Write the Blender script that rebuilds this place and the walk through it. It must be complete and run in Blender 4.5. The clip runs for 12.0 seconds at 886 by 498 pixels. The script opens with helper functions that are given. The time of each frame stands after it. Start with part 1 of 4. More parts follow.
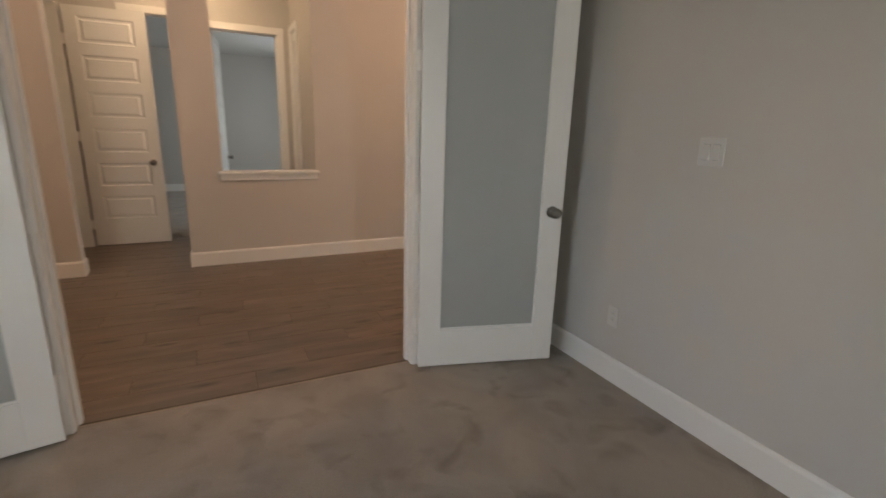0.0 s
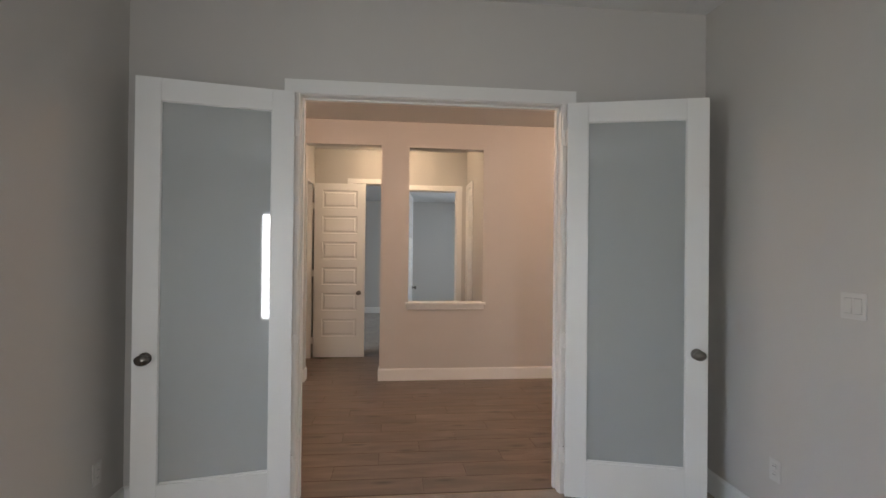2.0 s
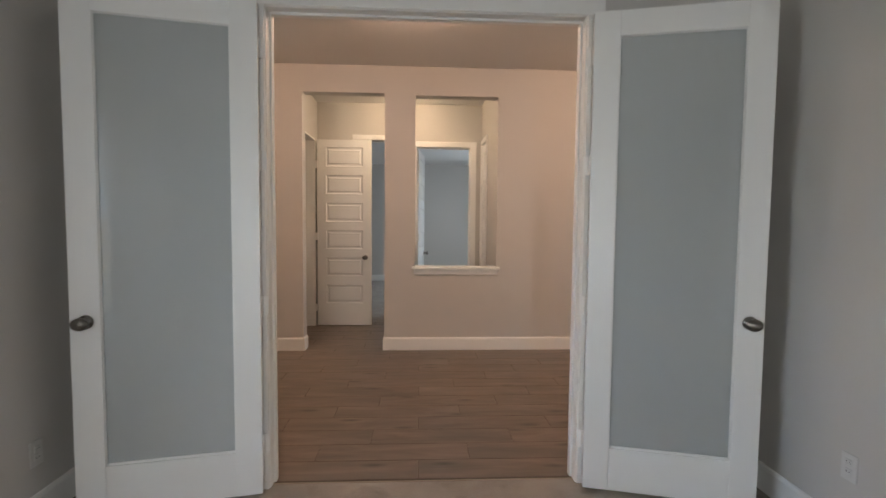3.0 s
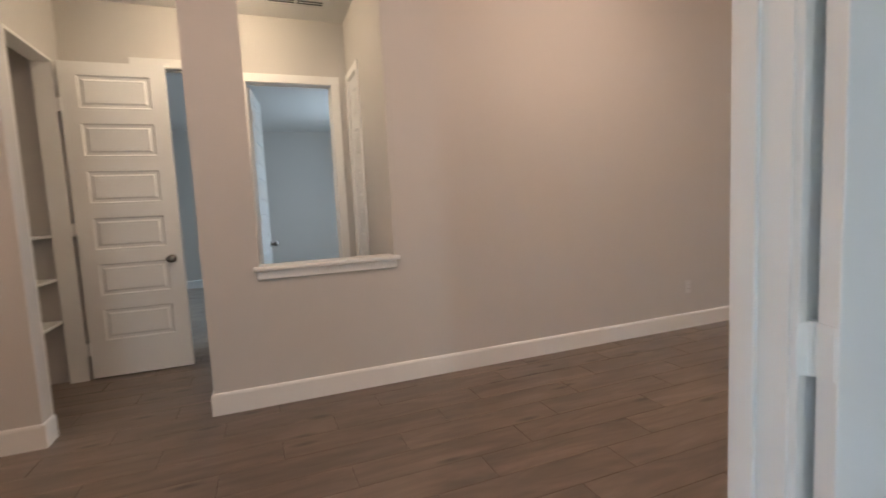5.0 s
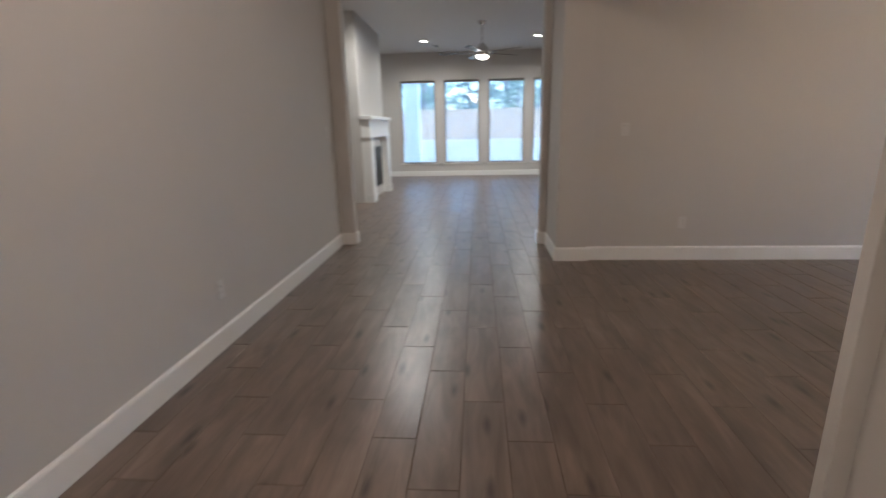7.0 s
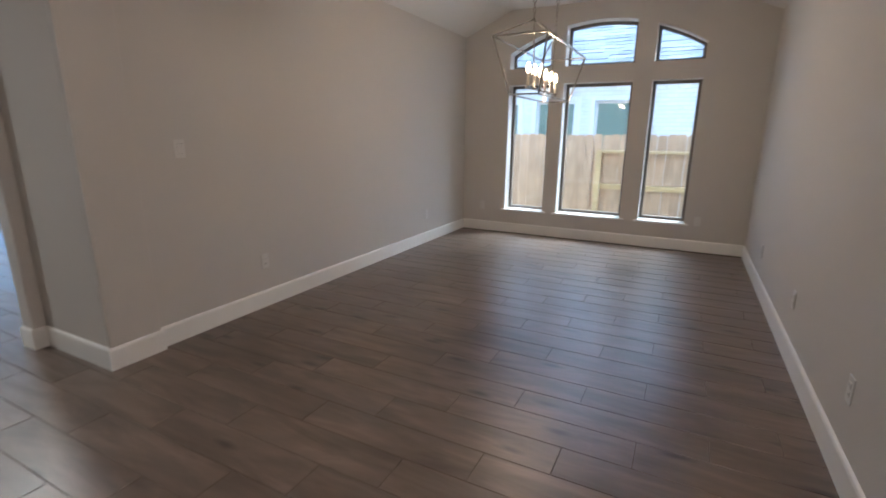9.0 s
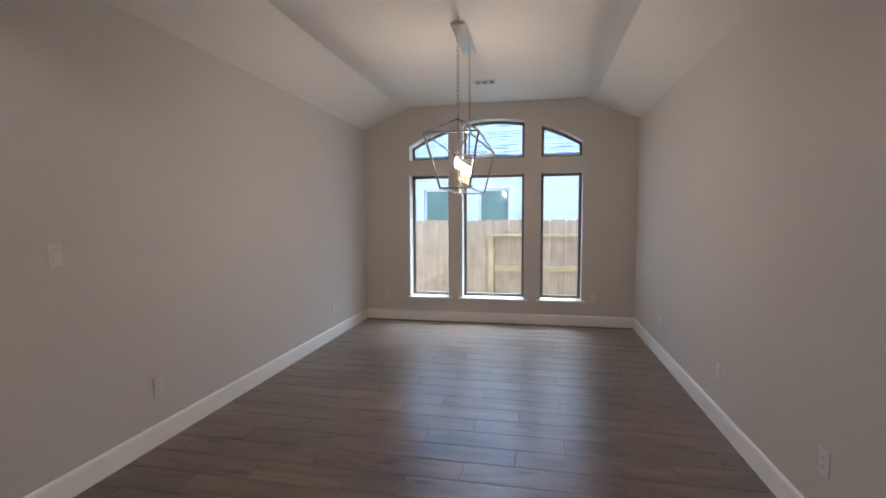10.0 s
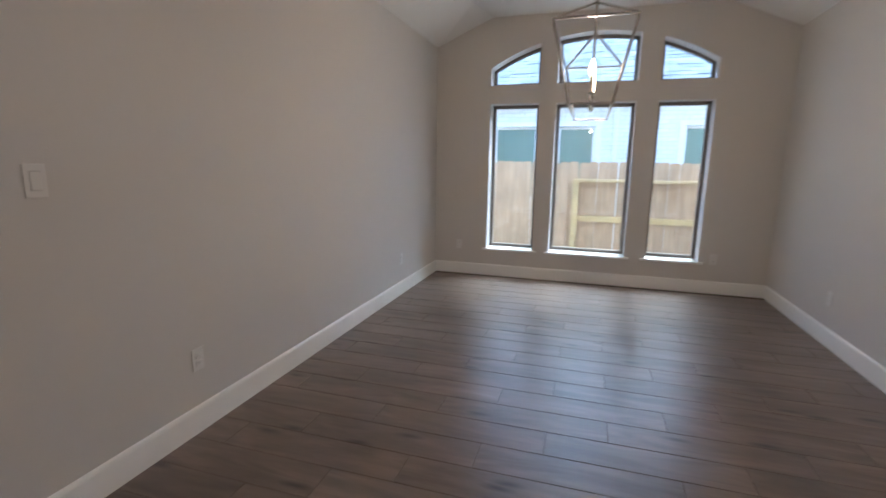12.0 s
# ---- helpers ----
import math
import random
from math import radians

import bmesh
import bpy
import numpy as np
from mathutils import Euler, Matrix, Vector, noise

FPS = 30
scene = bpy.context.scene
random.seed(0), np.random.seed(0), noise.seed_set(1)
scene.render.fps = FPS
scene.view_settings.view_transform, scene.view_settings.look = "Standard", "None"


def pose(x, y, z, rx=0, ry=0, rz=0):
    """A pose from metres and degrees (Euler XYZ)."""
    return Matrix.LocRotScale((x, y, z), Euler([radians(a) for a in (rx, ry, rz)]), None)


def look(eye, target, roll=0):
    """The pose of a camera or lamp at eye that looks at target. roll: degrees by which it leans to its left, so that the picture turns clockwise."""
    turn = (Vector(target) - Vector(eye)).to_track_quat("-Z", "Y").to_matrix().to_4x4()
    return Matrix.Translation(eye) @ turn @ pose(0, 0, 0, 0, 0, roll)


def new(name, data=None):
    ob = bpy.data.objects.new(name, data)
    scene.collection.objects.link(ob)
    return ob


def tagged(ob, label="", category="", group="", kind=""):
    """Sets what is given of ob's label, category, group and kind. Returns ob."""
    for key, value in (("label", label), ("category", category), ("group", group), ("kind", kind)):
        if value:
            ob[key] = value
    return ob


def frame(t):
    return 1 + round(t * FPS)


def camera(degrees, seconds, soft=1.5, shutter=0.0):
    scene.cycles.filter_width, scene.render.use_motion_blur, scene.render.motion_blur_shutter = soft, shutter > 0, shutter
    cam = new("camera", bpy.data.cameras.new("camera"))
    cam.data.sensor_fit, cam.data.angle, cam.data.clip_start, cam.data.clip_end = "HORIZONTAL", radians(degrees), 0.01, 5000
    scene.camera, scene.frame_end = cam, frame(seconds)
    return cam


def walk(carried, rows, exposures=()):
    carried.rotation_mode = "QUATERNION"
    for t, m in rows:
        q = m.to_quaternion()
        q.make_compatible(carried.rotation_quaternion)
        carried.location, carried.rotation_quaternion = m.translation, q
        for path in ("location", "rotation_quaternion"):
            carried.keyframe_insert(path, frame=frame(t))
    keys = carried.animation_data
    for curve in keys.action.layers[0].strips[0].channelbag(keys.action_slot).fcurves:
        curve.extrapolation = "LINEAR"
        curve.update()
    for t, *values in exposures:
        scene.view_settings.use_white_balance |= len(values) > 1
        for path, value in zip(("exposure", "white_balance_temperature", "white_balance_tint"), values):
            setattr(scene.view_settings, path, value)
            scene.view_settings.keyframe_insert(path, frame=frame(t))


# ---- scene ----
cam = camera(87.0, 12.0, shutter=0.35)
PATH = [
    (0, (-0.152, -2.36, 1.36), (0.702, -0.62, 0.868), 1.6),
    (0.5, (-0.162, -2.608, 1.467), (0.406, -0.723, 1.113), 1.6),
    (1, (-0.168, -2.794, 1.461), (0.251, -0.842, 1.342), 0.6),
    (1.5, (-0.251, -2.924, 1.506), (0.041, -0.945, 1.506), 0.5),
    (2, (-0.222, -2.887, 1.52), (-0.026, -0.897, 1.532), 0.6),
    (2.5, (-0.084, -2.721, 1.469), (0.036, -0.726, 1.423), 0.7),
    (2.7, (-0.057, -2.626, 1.441), (0.044, -0.63, 1.365), 0.5),
    (4.3, (-0.02, -1.168, 1.251), (0.275, 0.802, 1.064), -0.2),
    (4.5, (-0.015, -0.998, 1.24), (0.383, 0.954, 1.065), -0.9),
    (5, (-0.054, -0.546, 1.254), (0.663, 1.311, 1.067), -2.8),
    (5.5, (0.042, -0.1, 1.287), (1.131, 1.559, 1.039), -4.1),
    (6, (0.191, 0.399, 1.342), (1.699, 1.666, 0.995), -2.7),
    (6.5, (0.503, 0.688, 1.362), (2.29, 1.486, 0.95), -2.8),
    (7, (0.893, 1.002, 1.357), (2.823, 1.15, 0.852), -1.3),
    (7.2, (1.07, 1.075, 1.365), (2.987, 0.971, 0.804), -1.1),
    (8.8, (2.529, 1.54, 1.383), (3.543, -0.102, 0.859), 0.7),
    (9, (2.639, 1.583, 1.413), (3.527, -0.143, 0.932), 0.5),
    (9.5, (2.975, 1.633, 1.46), (3.553, -0.254, 1.133), 0.0),
    (10, (3.193, 1.546, 1.495), (3.585, -0.41, 1.353), -0.3),
    (10.5, (3.401, 1.393, 1.513), (3.64, -0.591, 1.452), -0.4),
    (11, (3.53, 1.16, 1.473), (3.726, -0.828, 1.369), -0.4),
    (11.5, (3.66, 0.938, 1.425), (3.956, -1.027, 1.206), 0.3),
    (12, (3.788, 0.726, 1.383), (4.369, -1.153, 1.018), 0.8),
]
walk(cam, [(t, look(eye, target, roll)) for t, eye, target, roll in PATH],
     exposures=[(0.0, 3.35, 7700, 13), (1.2, 3.55, 7150, 13), (4.5, 3.65, 6550, 9), (5.4, 3.78, 5950, 6), (6.0, 3.5, 5650, 3), (6.5, 3.4, 5500, 2), (7.2, 3.5, 5350, 1), (8.8, 3.55, 5250, 0), (9.5, 3.6, 5150, 0), (12.0, 3.6, 5050, -1)])

# ---- light ----
world = bpy.data.worlds.new("sky")
scene.world = world
world.use_nodes = True
wn = world.node_tree
sky = wn.nodes.new("ShaderNodeTexSky")
sky.sky_type = 'NISHITA'
sky.sun_disc = False
sky.sun_elevation = radians(50)
sky.sun_rotation = radians(200)
sky.air_density, sky.dust_density, sky.ozone_density = 1.0, 1.5, 2.0
wn.links.new(sky.outputs[0], wn.nodes["Background"].inputs[0])
wn.nodes["Background"].inputs[1].default_value = 0.15

sun_data = bpy.data.lights.new("sun", 'SUN')
sun_data.energy, sun_data.angle, sun_data.color = 0.8, radians(40), (1.0, 0.96, 0.9)
sun_ob = new("sun", sun_data)
sun_ob.matrix_world = look((0, 0, 30), (8, 14, 0))


def lamp_point(name, at, power, color, radius):
    d = bpy.data.lights.new(name, 'POINT')
    d.energy, d.color, d.shadow_soft_size = power, color, radius
    ob = new(name, d)
    ob.location = at
    return ob


def lamp_area(name, eye, target, sx, sy, power, color):
    d = bpy.data.lights.new(name, 'AREA')
    d.shape, d.size, d.size_y, d.energy, d.color = 'RECTANGLE', sx, sy, power, color
    ob = new(name, d)
    ob.matrix_world = look(eye, target)
    return ob


def lamp_spot(name, at, power, color, degrees=150, radius=0.07):
    d = bpy.data.lights.new(name, 'SPOT')
    d.energy, d.color, d.spot_size, d.spot_blend, d.shadow_soft_size = power, color, radians(degrees), 0.6, radius
    ob = new(name, d)
    ob.location = at
    return ob


WARM = (1.0, 0.685, 0.505)
SOFT = (1.0, 0.84, 0.70)
DAY = (0.86, 0.94, 1.0)
# daylight through windows out of direct view; the study's west one is added
lamp_area("study_window_light", (-0.17, -6.05, 1.23), (-0.17, 0, 1.2), 0.3, 1.85, 3.9, DAY)
lamp_area("added_study_side_light", (-1.84, -1.8, 1.32), (0, -1.8, 1.2), 1.1, 1.7, 0.16, DAY)
lamp_area("bedroom_window_light", (2.15, 6.4, 1.5), (-2, 6.4, 1.2), 1.6, 1.6, 3.4, (0.72, 0.86, 1.0))
# unseen ceiling lights: the hall's are added to light its walls, the vestibule's assumed
ADDED_HALL_CANS = ((-2.3, 1.2), (-0.1, 1.0), (2.3, 1.35), (4.6, 1.4))
for (cx, cy), power in zip(ADDED_HALL_CANS, (2.2, 2.05, 3.1, 0.35)):
    lamp_point("added_hall_light", (cx, cy, 2.93), power, WARM, 0.16)
lamp_point("vestibule_ceiling_light", (-0.25, 3.35, 2.88), 1.55, (1.0, 0.75, 0.50), 0.08)
LIVE_TOP = 3.33
LIVING_CANS = ((12.7, 2.26), (12.5, -0.38), (8.83, 2.31), (8.8, -0.38))
for cx, cy in LIVING_CANS:
    lamp_spot("living_downlight", (cx, cy, LIVE_TOP - 0.05), 18, SOFT, degrees=172, radius=0.14)


# ---- materials ----
def nodes_of(name):
    m = bpy.data.materials.new(name)
    m.use_nodes = True
    return m, m.node_tree, m.node_tree.nodes["Principled BSDF"]


def surface(name, color, rough=0.5, metal=0.0, vary=0.06, scale=6.0, grain=180.0, bump=0.05, depth=0.002, spread=0.0):
    """A plain finish with soft blotches, fine grain and, with spread, a shade of its own for each piece."""
    m, t, p = nodes_of(name)
    L = t.links.new
    tc = t.nodes.new("ShaderNodeTexCoord")
    n1 = t.nodes.new("ShaderNodeTexNoise")
    n1.inputs["Scale"].default_value, n1.inputs["Detail"].default_value = scale, 4
    L(tc.outputs["Object"], n1.inputs["Vector"])
    n2 = t.nodes.new("ShaderNodeTexNoise")
    n2.inputs["Scale"].default_value, n2.inputs["Detail"].default_value = grain, 3
    L(tc.outputs["Object"], n2.inputs["Vector"])
    mp = t.nodes.new("ShaderNodeMapRange")
    mp.inputs["To Min"].default_value, mp.inputs["To Max"].default_value = 1 - vary, 1 + vary
    L(n1.outputs["Fac"], mp.inputs["Value"])
    fac = mp.outputs[0]
    if spread:
        oi = t.nodes.new("ShaderNodeObjectInfo")
        mr = t.nodes.new("ShaderNodeMapRange")
        mr.inputs["To Min"].default_value, mr.inputs["To Max"].default_value = 1 - spread, 1 + spread
        L(oi.outputs["Random"], mr.inputs["Value"])
        mu = t.nodes.new("ShaderNodeMath")
        mu.operation = 'MULTIPLY'
        L(fac, mu.inputs[0]), L(mr.outputs[0], mu.inputs[1])
        fac = mu.outputs[0]
    mix = t.nodes.new("ShaderNodeVectorMath")
    mix.operation = 'SCALE'
    mix.inputs[0].default_value = color
    L(fac, mix.inputs["Scale"])
    L(mix.outputs[0], p.inputs["Base Color"])
    r = t.nodes.new("ShaderNodeMapRange")
    r.inputs["To Min"].default_value, r.inputs["To Max"].default_value = rough * 0.85, min(1, rough * 1.15)
    L(n1.outputs["Fac"], r.inputs["Value"])
    L(r.outputs[0], p.inputs["Roughness"])
    p.inputs["Metallic"].default_value = metal
    if bump:
        b = t.nodes.new("ShaderNodeBump")
        b.inputs["Strength"].default_value, b.inputs["Distance"].default_value = bump, depth
        L(n2.outputs["Fac"], b.inputs["Height"])
        L(b.outputs[0], p.inputs["Normal"])
    return m


def wood(name, dark, light, rough, spread, stretch=(1.5, 22, 22), knots=True, bump=0.12):
    """Boards with grain along x, a shade for each board, knots and streaks."""
    m, t, p = nodes_of(name)
    L = t.links.new
    tc = t.nodes.new("ShaderNodeTexCoord")
    oi = t.nodes.new("ShaderNodeObjectInfo")
    geo = t.nodes.new("ShaderNodeNewGeometry")
    seed = t.nodes.new("ShaderNodeMath")
    seed.operation = 'ADD'
    L(oi.outputs["Random"], seed.inputs[0]), L(geo.outputs["Random Per Island"], seed.inputs[1])
    sc = t.nodes.new("ShaderNodeMath")
    sc.operation = 'MULTIPLY'
    sc.inputs[1].default_value = 61.0
    L(seed.outputs[0], sc.inputs[0])
    off = t.nodes.new("ShaderNodeVectorMath")
    off.operation = 'ADD'
    L(tc.outputs["Object"], off.inputs[0]), L(sc.outputs[0], off.inputs[1])
    mp = t.nodes.new("ShaderNodeMapping")
    mp.inputs["Scale"].default_value = stretch
    L(off.outputs[0], mp.inputs["Vector"])
    g = t.nodes.new("ShaderNodeTexNoise")
    g.inputs["Scale"].default_value, g.inputs["Detail"].default_value, g.inputs["Roughness"].default_value = 1.0, 7, 0.62
    g.inputs["Distortion"].default_value = 0.6
    L(mp.outputs[0], g.inputs["Vector"])
    blot = t.nodes.new("ShaderNodeTexNoise")
    blot.inputs["Scale"].default_value, blot.inputs["Detail"].default_value = 3.0, 3
    L(off.outputs[0], blot.inputs["Vector"])
    ramp = t.nodes.new("ShaderNodeValToRGB")
    ramp.color_ramp.elements[0].position, ramp.color_ramp.elements[0].color = 0.30, (*dark, 1)
    ramp.color_ramp.elements[1].position, ramp.color_ramp.elements[1].color = 0.72, (*light, 1)
    L(g.outputs["Fac"], ramp.inputs["Fac"])
    a = t.nodes.new("ShaderNodeMapRange")
    a.inputs["To Min"].default_value, a.inputs["To Max"].default_value = 0.68, 1.28
    L(blot.outputs["Fac"], a.inputs["Value"])
    fr = t.nodes.new("ShaderNodeMath")
    fr.operation = 'FRACT'
    L(seed.outputs[0], fr.inputs[0])
    c = t.nodes.new("ShaderNodeMapRange")
    c.inputs["To Min"].default_value, c.inputs["To Max"].default_value = 1 - spread, 1 + spread
    L(fr.outputs[0], c.inputs["Value"])
    mu = t.nodes.new("ShaderNodeMath")
    mu.operation = 'MULTIPLY'
    L(a.outputs[0], mu.inputs[0]), L(c.outputs[0], mu.inputs[1])
    fac = mu.outputs[0]
    if knots:
        v = t.nodes.new("ShaderNodeTexVoronoi")
        v.voronoi_dimensions = '2D'
        v.inputs["Scale"].default_value = 1.0
        km = t.nodes.new("ShaderNodeMapping")
        km.inputs["Scale"].default_value = (1.1, 3.2, 3.2)
        L(off.outputs[0], km.inputs["Vector"]), L(km.outputs[0], v.inputs["Vector"])
        kr = t.nodes.new("ShaderNodeMapRange")
        kr.inputs["From Min"].default_value, kr.inputs["From Max"].default_value = 0.015, 0.085
        kr.inputs["To Min"].default_value, kr.inputs["To Max"].default_value = 0.42, 1.0
        L(v.outputs["Distance"], kr.inputs["Value"])
        k2 = t.nodes.new("ShaderNodeMath")
        k2.operation = 'MULTIPLY'
        L(fac, k2.inputs[0]), L(kr.outputs[0], k2.inputs[1])
        fac = k2.outputs[0]
    s = t.nodes.new("ShaderNodeVectorMath")
    s.operation = 'SCALE'
    L(ramp.outputs["Color"], s.inputs[0]), L(fac, s.inputs["Scale"])
    L(s.outputs[0], p.inputs["Base Color"])
    r = t.nodes.new("ShaderNodeMapRange")
    r.inputs["To Min"].default_value, r.inputs["To Max"].default_value = rough * 0.8, rough * 1.25
    L(blot.outputs["Fac"], r.inputs["Value"]), L(r.outputs[0], p.inputs["Roughness"])
    b = t.nodes.new("ShaderNodeBump")
    b.inputs["Strength"].default_value, b.inputs["Distance"].default_value = bump, 0.003
    L(g.outputs["Fac"], b.inputs["Height"]), L(b.outputs[0], p.inputs["Normal"])
    return m


def plank_tile(name, dark, light, rough):
    """Wood-look porcelain: soft long clouds that run on from plank to plank, faint grain, streaks and small dark knots."""
    m, t, p = nodes_of(name)
    L = t.links.new

    def node(kind, **values):
        n = t.nodes.new(kind)
        for k, v in values.items():
            n.inputs[k.replace("_", " ")].default_value = v
        return n

    def mul(a, b):
        n = t.nodes.new("ShaderNodeMath")
        n.operation = 'MULTIPLY'
        L(a, n.inputs[0]), L(b, n.inputs[1])
        return n.outputs[0]

    def span(value, f0, f1, t0, t1):
        n = node("ShaderNodeMapRange", From_Min=f0, From_Max=f1, To_Min=t0, To_Max=t1)
        L(value, n.inputs["Value"])
        return n.outputs[0]

    geo = t.nodes.new("ShaderNodeNewGeometry")
    oi = t.nodes.new("ShaderNodeObjectInfo")
    seed = t.nodes.new("ShaderNodeMath")
    seed.operation = 'ADD'
    L(oi.outputs["Random"], seed.inputs[0]), L(geo.outputs["Random Per Island"], seed.inputs[1])
    shift = t.nodes.new("ShaderNodeMath")
    shift.operation = 'MULTIPLY'
    shift.inputs[1].default_value = 37.0
    L(seed.outputs[0], shift.inputs[0])
    own = t.nodes.new("ShaderNodeVectorMath")
    own.operation = 'ADD'
    L(geo.outputs["Position"], own.inputs[0]), L(shift.outputs[0], own.inputs[1])

    def stretched(source, scale):
        n = node("ShaderNodeMapping", Scale=scale)
        L(source, n.inputs["Vector"])
        return n.outputs[0]

    def noise(vector, scale, detail, roughness=0.5, distortion=0.0):
        n = node("ShaderNodeTexNoise", Scale=scale, Detail=detail, Roughness=roughness, Distortion=distortion)
        L(vector, n.inputs["Vector"])
        return n.outputs["Fac"]

    grain = noise(stretched(own.outputs[0], (1.6, 9, 9)), 1.0, 6, 0.6, 1.2)
    cloud = noise(stretched(own.outputs[0], (1.0, 3.4, 3.4)), 1.5, 3, 0.5, 0.7)
    drift = noise(geo.outputs["Position"], 0.9, 2)
    streak = noise(stretched(own.outputs[0], (2.2, 30, 30)), 1.0, 3, 0.5, 1.2)
    ramp = t.nodes.new("ShaderNodeValToRGB")
    ramp.color_ramp.elements[0].position, ramp.color_ramp.elements[0].color = 0.28, (*dark, 1)
    ramp.color_ramp.elements[1].position, ramp.color_ramp.elements[1].color = 0.74, (*light, 1)
    L(grain, ramp.inputs["Fac"])
    fac = mul(span(cloud, 0.3, 0.7, 0.70, 1.22), span(drift, 0.3, 0.7, 0.9, 1.1))
    fac = mul(fac, span(streak, 0.22, 0.42, 0.86, 1.0))
    knot = node("ShaderNodeTexVoronoi", Scale=1.0)
    knot.voronoi_dimensions = '2D'
    wob = t.nodes.new("ShaderNodeVectorMath")
    wob.operation = 'ADD'
    L(stretched(own.outputs[0], (0.95, 3.4, 3.4)), wob.inputs[0]), L(span(grain, 0, 1, 0, 0.08), wob.inputs[1])
    L(wob.outputs[0], knot.inputs["Vector"])
    fac = mul(fac, span(knot.outputs["Distance"], 0.016, 0.09, 0.40, 1.0))
    s = t.nodes.new("ShaderNodeVectorMath")
    s.operation = 'SCALE'
    L(ramp.outputs["Color"], s.inputs[0]), L(fac, s.inputs["Scale"])
    L(s.outputs[0], p.inputs["Base Color"])
    L(span(cloud, 0.2, 0.8, rough * 0.9, rough * 1.2), p.inputs["Roughness"])
    b = node("ShaderNodeBump", Strength=0.025, Distance=0.002)
    L(grain, b.inputs["Height"]), L(b.outputs[0], p.inputs["Normal"])
    return m


def carpet_material(name, color):
    """Cut pile with brushed patches, footprints of flattened pile and fine tufts."""
    m, t, p = nodes_of(name)
    L = t.links.new
    tc = t.nodes.new("ShaderNodeTexCoord")
    big = t.nodes.new("ShaderNodeTexNoise")
    big.inputs["Scale"].default_value, big.inputs["Detail"].default_value, big.inputs["Distortion"].default_value = 2.6, 3, 0.8
    L(tc.outputs["Object"], big.inputs["Vector"])
    v = t.nodes.new("ShaderNodeTexNoise")
    v.inputs["Scale"].default_value, v.inputs["Detail"].default_value, v.inputs["Distortion"].default_value = 5.5, 2, 0.5
    L(tc.outputs["Object"], v.inputs["Vector"])
    dent = t.nodes.new("ShaderNodeMapRange")
    dent.inputs["From Min"].default_value, dent.inputs["From Max"].default_value = 0.25, 0.46
    dent.inputs["To Min"].default_value, dent.inputs["To Max"].default_value = 0.66, 1.0
    L(v.outputs["Fac"], dent.inputs["Value"])
    a = t.nodes.new("ShaderNodeMapRange")
    a.inputs["From Min"].default_value, a.inputs["From Max"].default_value = 0.35, 0.65
    a.inputs["To Min"].default_value, a.inputs["To Max"].default_value = 0.86, 1.12
    L(big.outputs["Fac"], a.inputs["Value"])
    tuft = t.nodes.new("ShaderNodeTexNoise")
    tuft.inputs["Scale"].default_value, tuft.inputs["Detail"].default_value = 160, 4
    L(tc.outputs["Object"], tuft.inputs["Vector"])
    tr = t.nodes.new("ShaderNodeMapRange")
    tr.inputs["To Min"].default_value, tr.inputs["To Max"].default_value = 0.7, 1.3
    L(tuft.outputs["Fac"], tr.inputs["Value"])
    m1, m2 = t.nodes.new("ShaderNodeMath"), t.nodes.new("ShaderNodeMath")
    m1.operation = m2.operation = 'MULTIPLY'
    L(dent.outputs[0], m1.inputs[0]), L(a.outputs[0], m1.inputs[1])
    L(m1.outputs[0], m2.inputs[0]), L(tr.outputs[0], m2.inputs[1])
    s = t.nodes.new("ShaderNodeVectorMath")
    s.operation = 'SCALE'
    s.inputs[0].default_value = color
    L(m2.outputs[0], s.inputs["Scale"]), L(s.outputs[0], p.inputs["Base Color"])
    p.inputs["Roughness"].default_value = 0.95
    p.inputs["Sheen Weight"].default_value = 0.25
    b = t.nodes.new("ShaderNodeBump")
    b.inputs["Strength"].default_value, b.inputs["Distance"].default_value = 0.6, 0.006
    L(tuft.outputs["Fac"], b.inputs["Height"])
    b2 = t.nodes.new("ShaderNodeBump")
    b2.inputs["Strength"].default_value, b2.inputs["Distance"].default_value = 0.5, 0.02
    L(dent.outputs[0], b2.inputs["Height"]), L(b.outputs[0], b2.inputs["Normal"])
    L(b2.outputs[0], p.inputs["Normal"])
    return m


def clear_glass(name, tint=(0.93, 0.97, 0.96), rough=0.0):
    m, t, p = nodes_of(name)
    p.inputs["Base Color"].default_value = (*tint, 1)
    p.inputs["Transmission Weight"].default_value = 1.0
    p.inputs["Roughness"].default_value, p.inputs["IOR"].default_value = rough, 1.45
    return m


def glowing(name, color, strength):
    m, t, p = nodes_of(name)
    p.inputs["Base Color"].default_value = (0.9, 0.88, 0.84, 1)
    p.inputs["Emission Color"].default_value = (*color, 1)
    p.inputs["Emission Strength"].default_value = strength
    return m


M_WALL = surface("greige_wall_paint", (0.56, 0.535, 0.505), 0.72, vary=0.025, scale=1.2, grain=95, bump=0.22, depth=0.0025)
M_CEIL = surface("white_ceiling_paint", (0.70, 0.69, 0.67), 0.85, vary=0.02, scale=1.0, grain=70, bump=0.25, depth=0.003)
M_TRIM = surface("white_trim_paint", (0.80, 0.79, 0.765), 0.38, vary=0.015, scale=3, grain=60, bump=0.03, depth=0.001)
M_DOOR = surface("white_door_paint", (0.80, 0.795, 0.775), 0.34, vary=0.015, scale=2.5, grain=50, bump=0.04, depth=0.001)
M_TILE = plank_tile("wood_look_plank_tile", (0.122, 0.089, 0.070), (0.216, 0.165, 0.134), 0.32)
M_TILE.node_tree.nodes["Principled BSDF"].inputs["Specular IOR Level"].default_value = 0.6
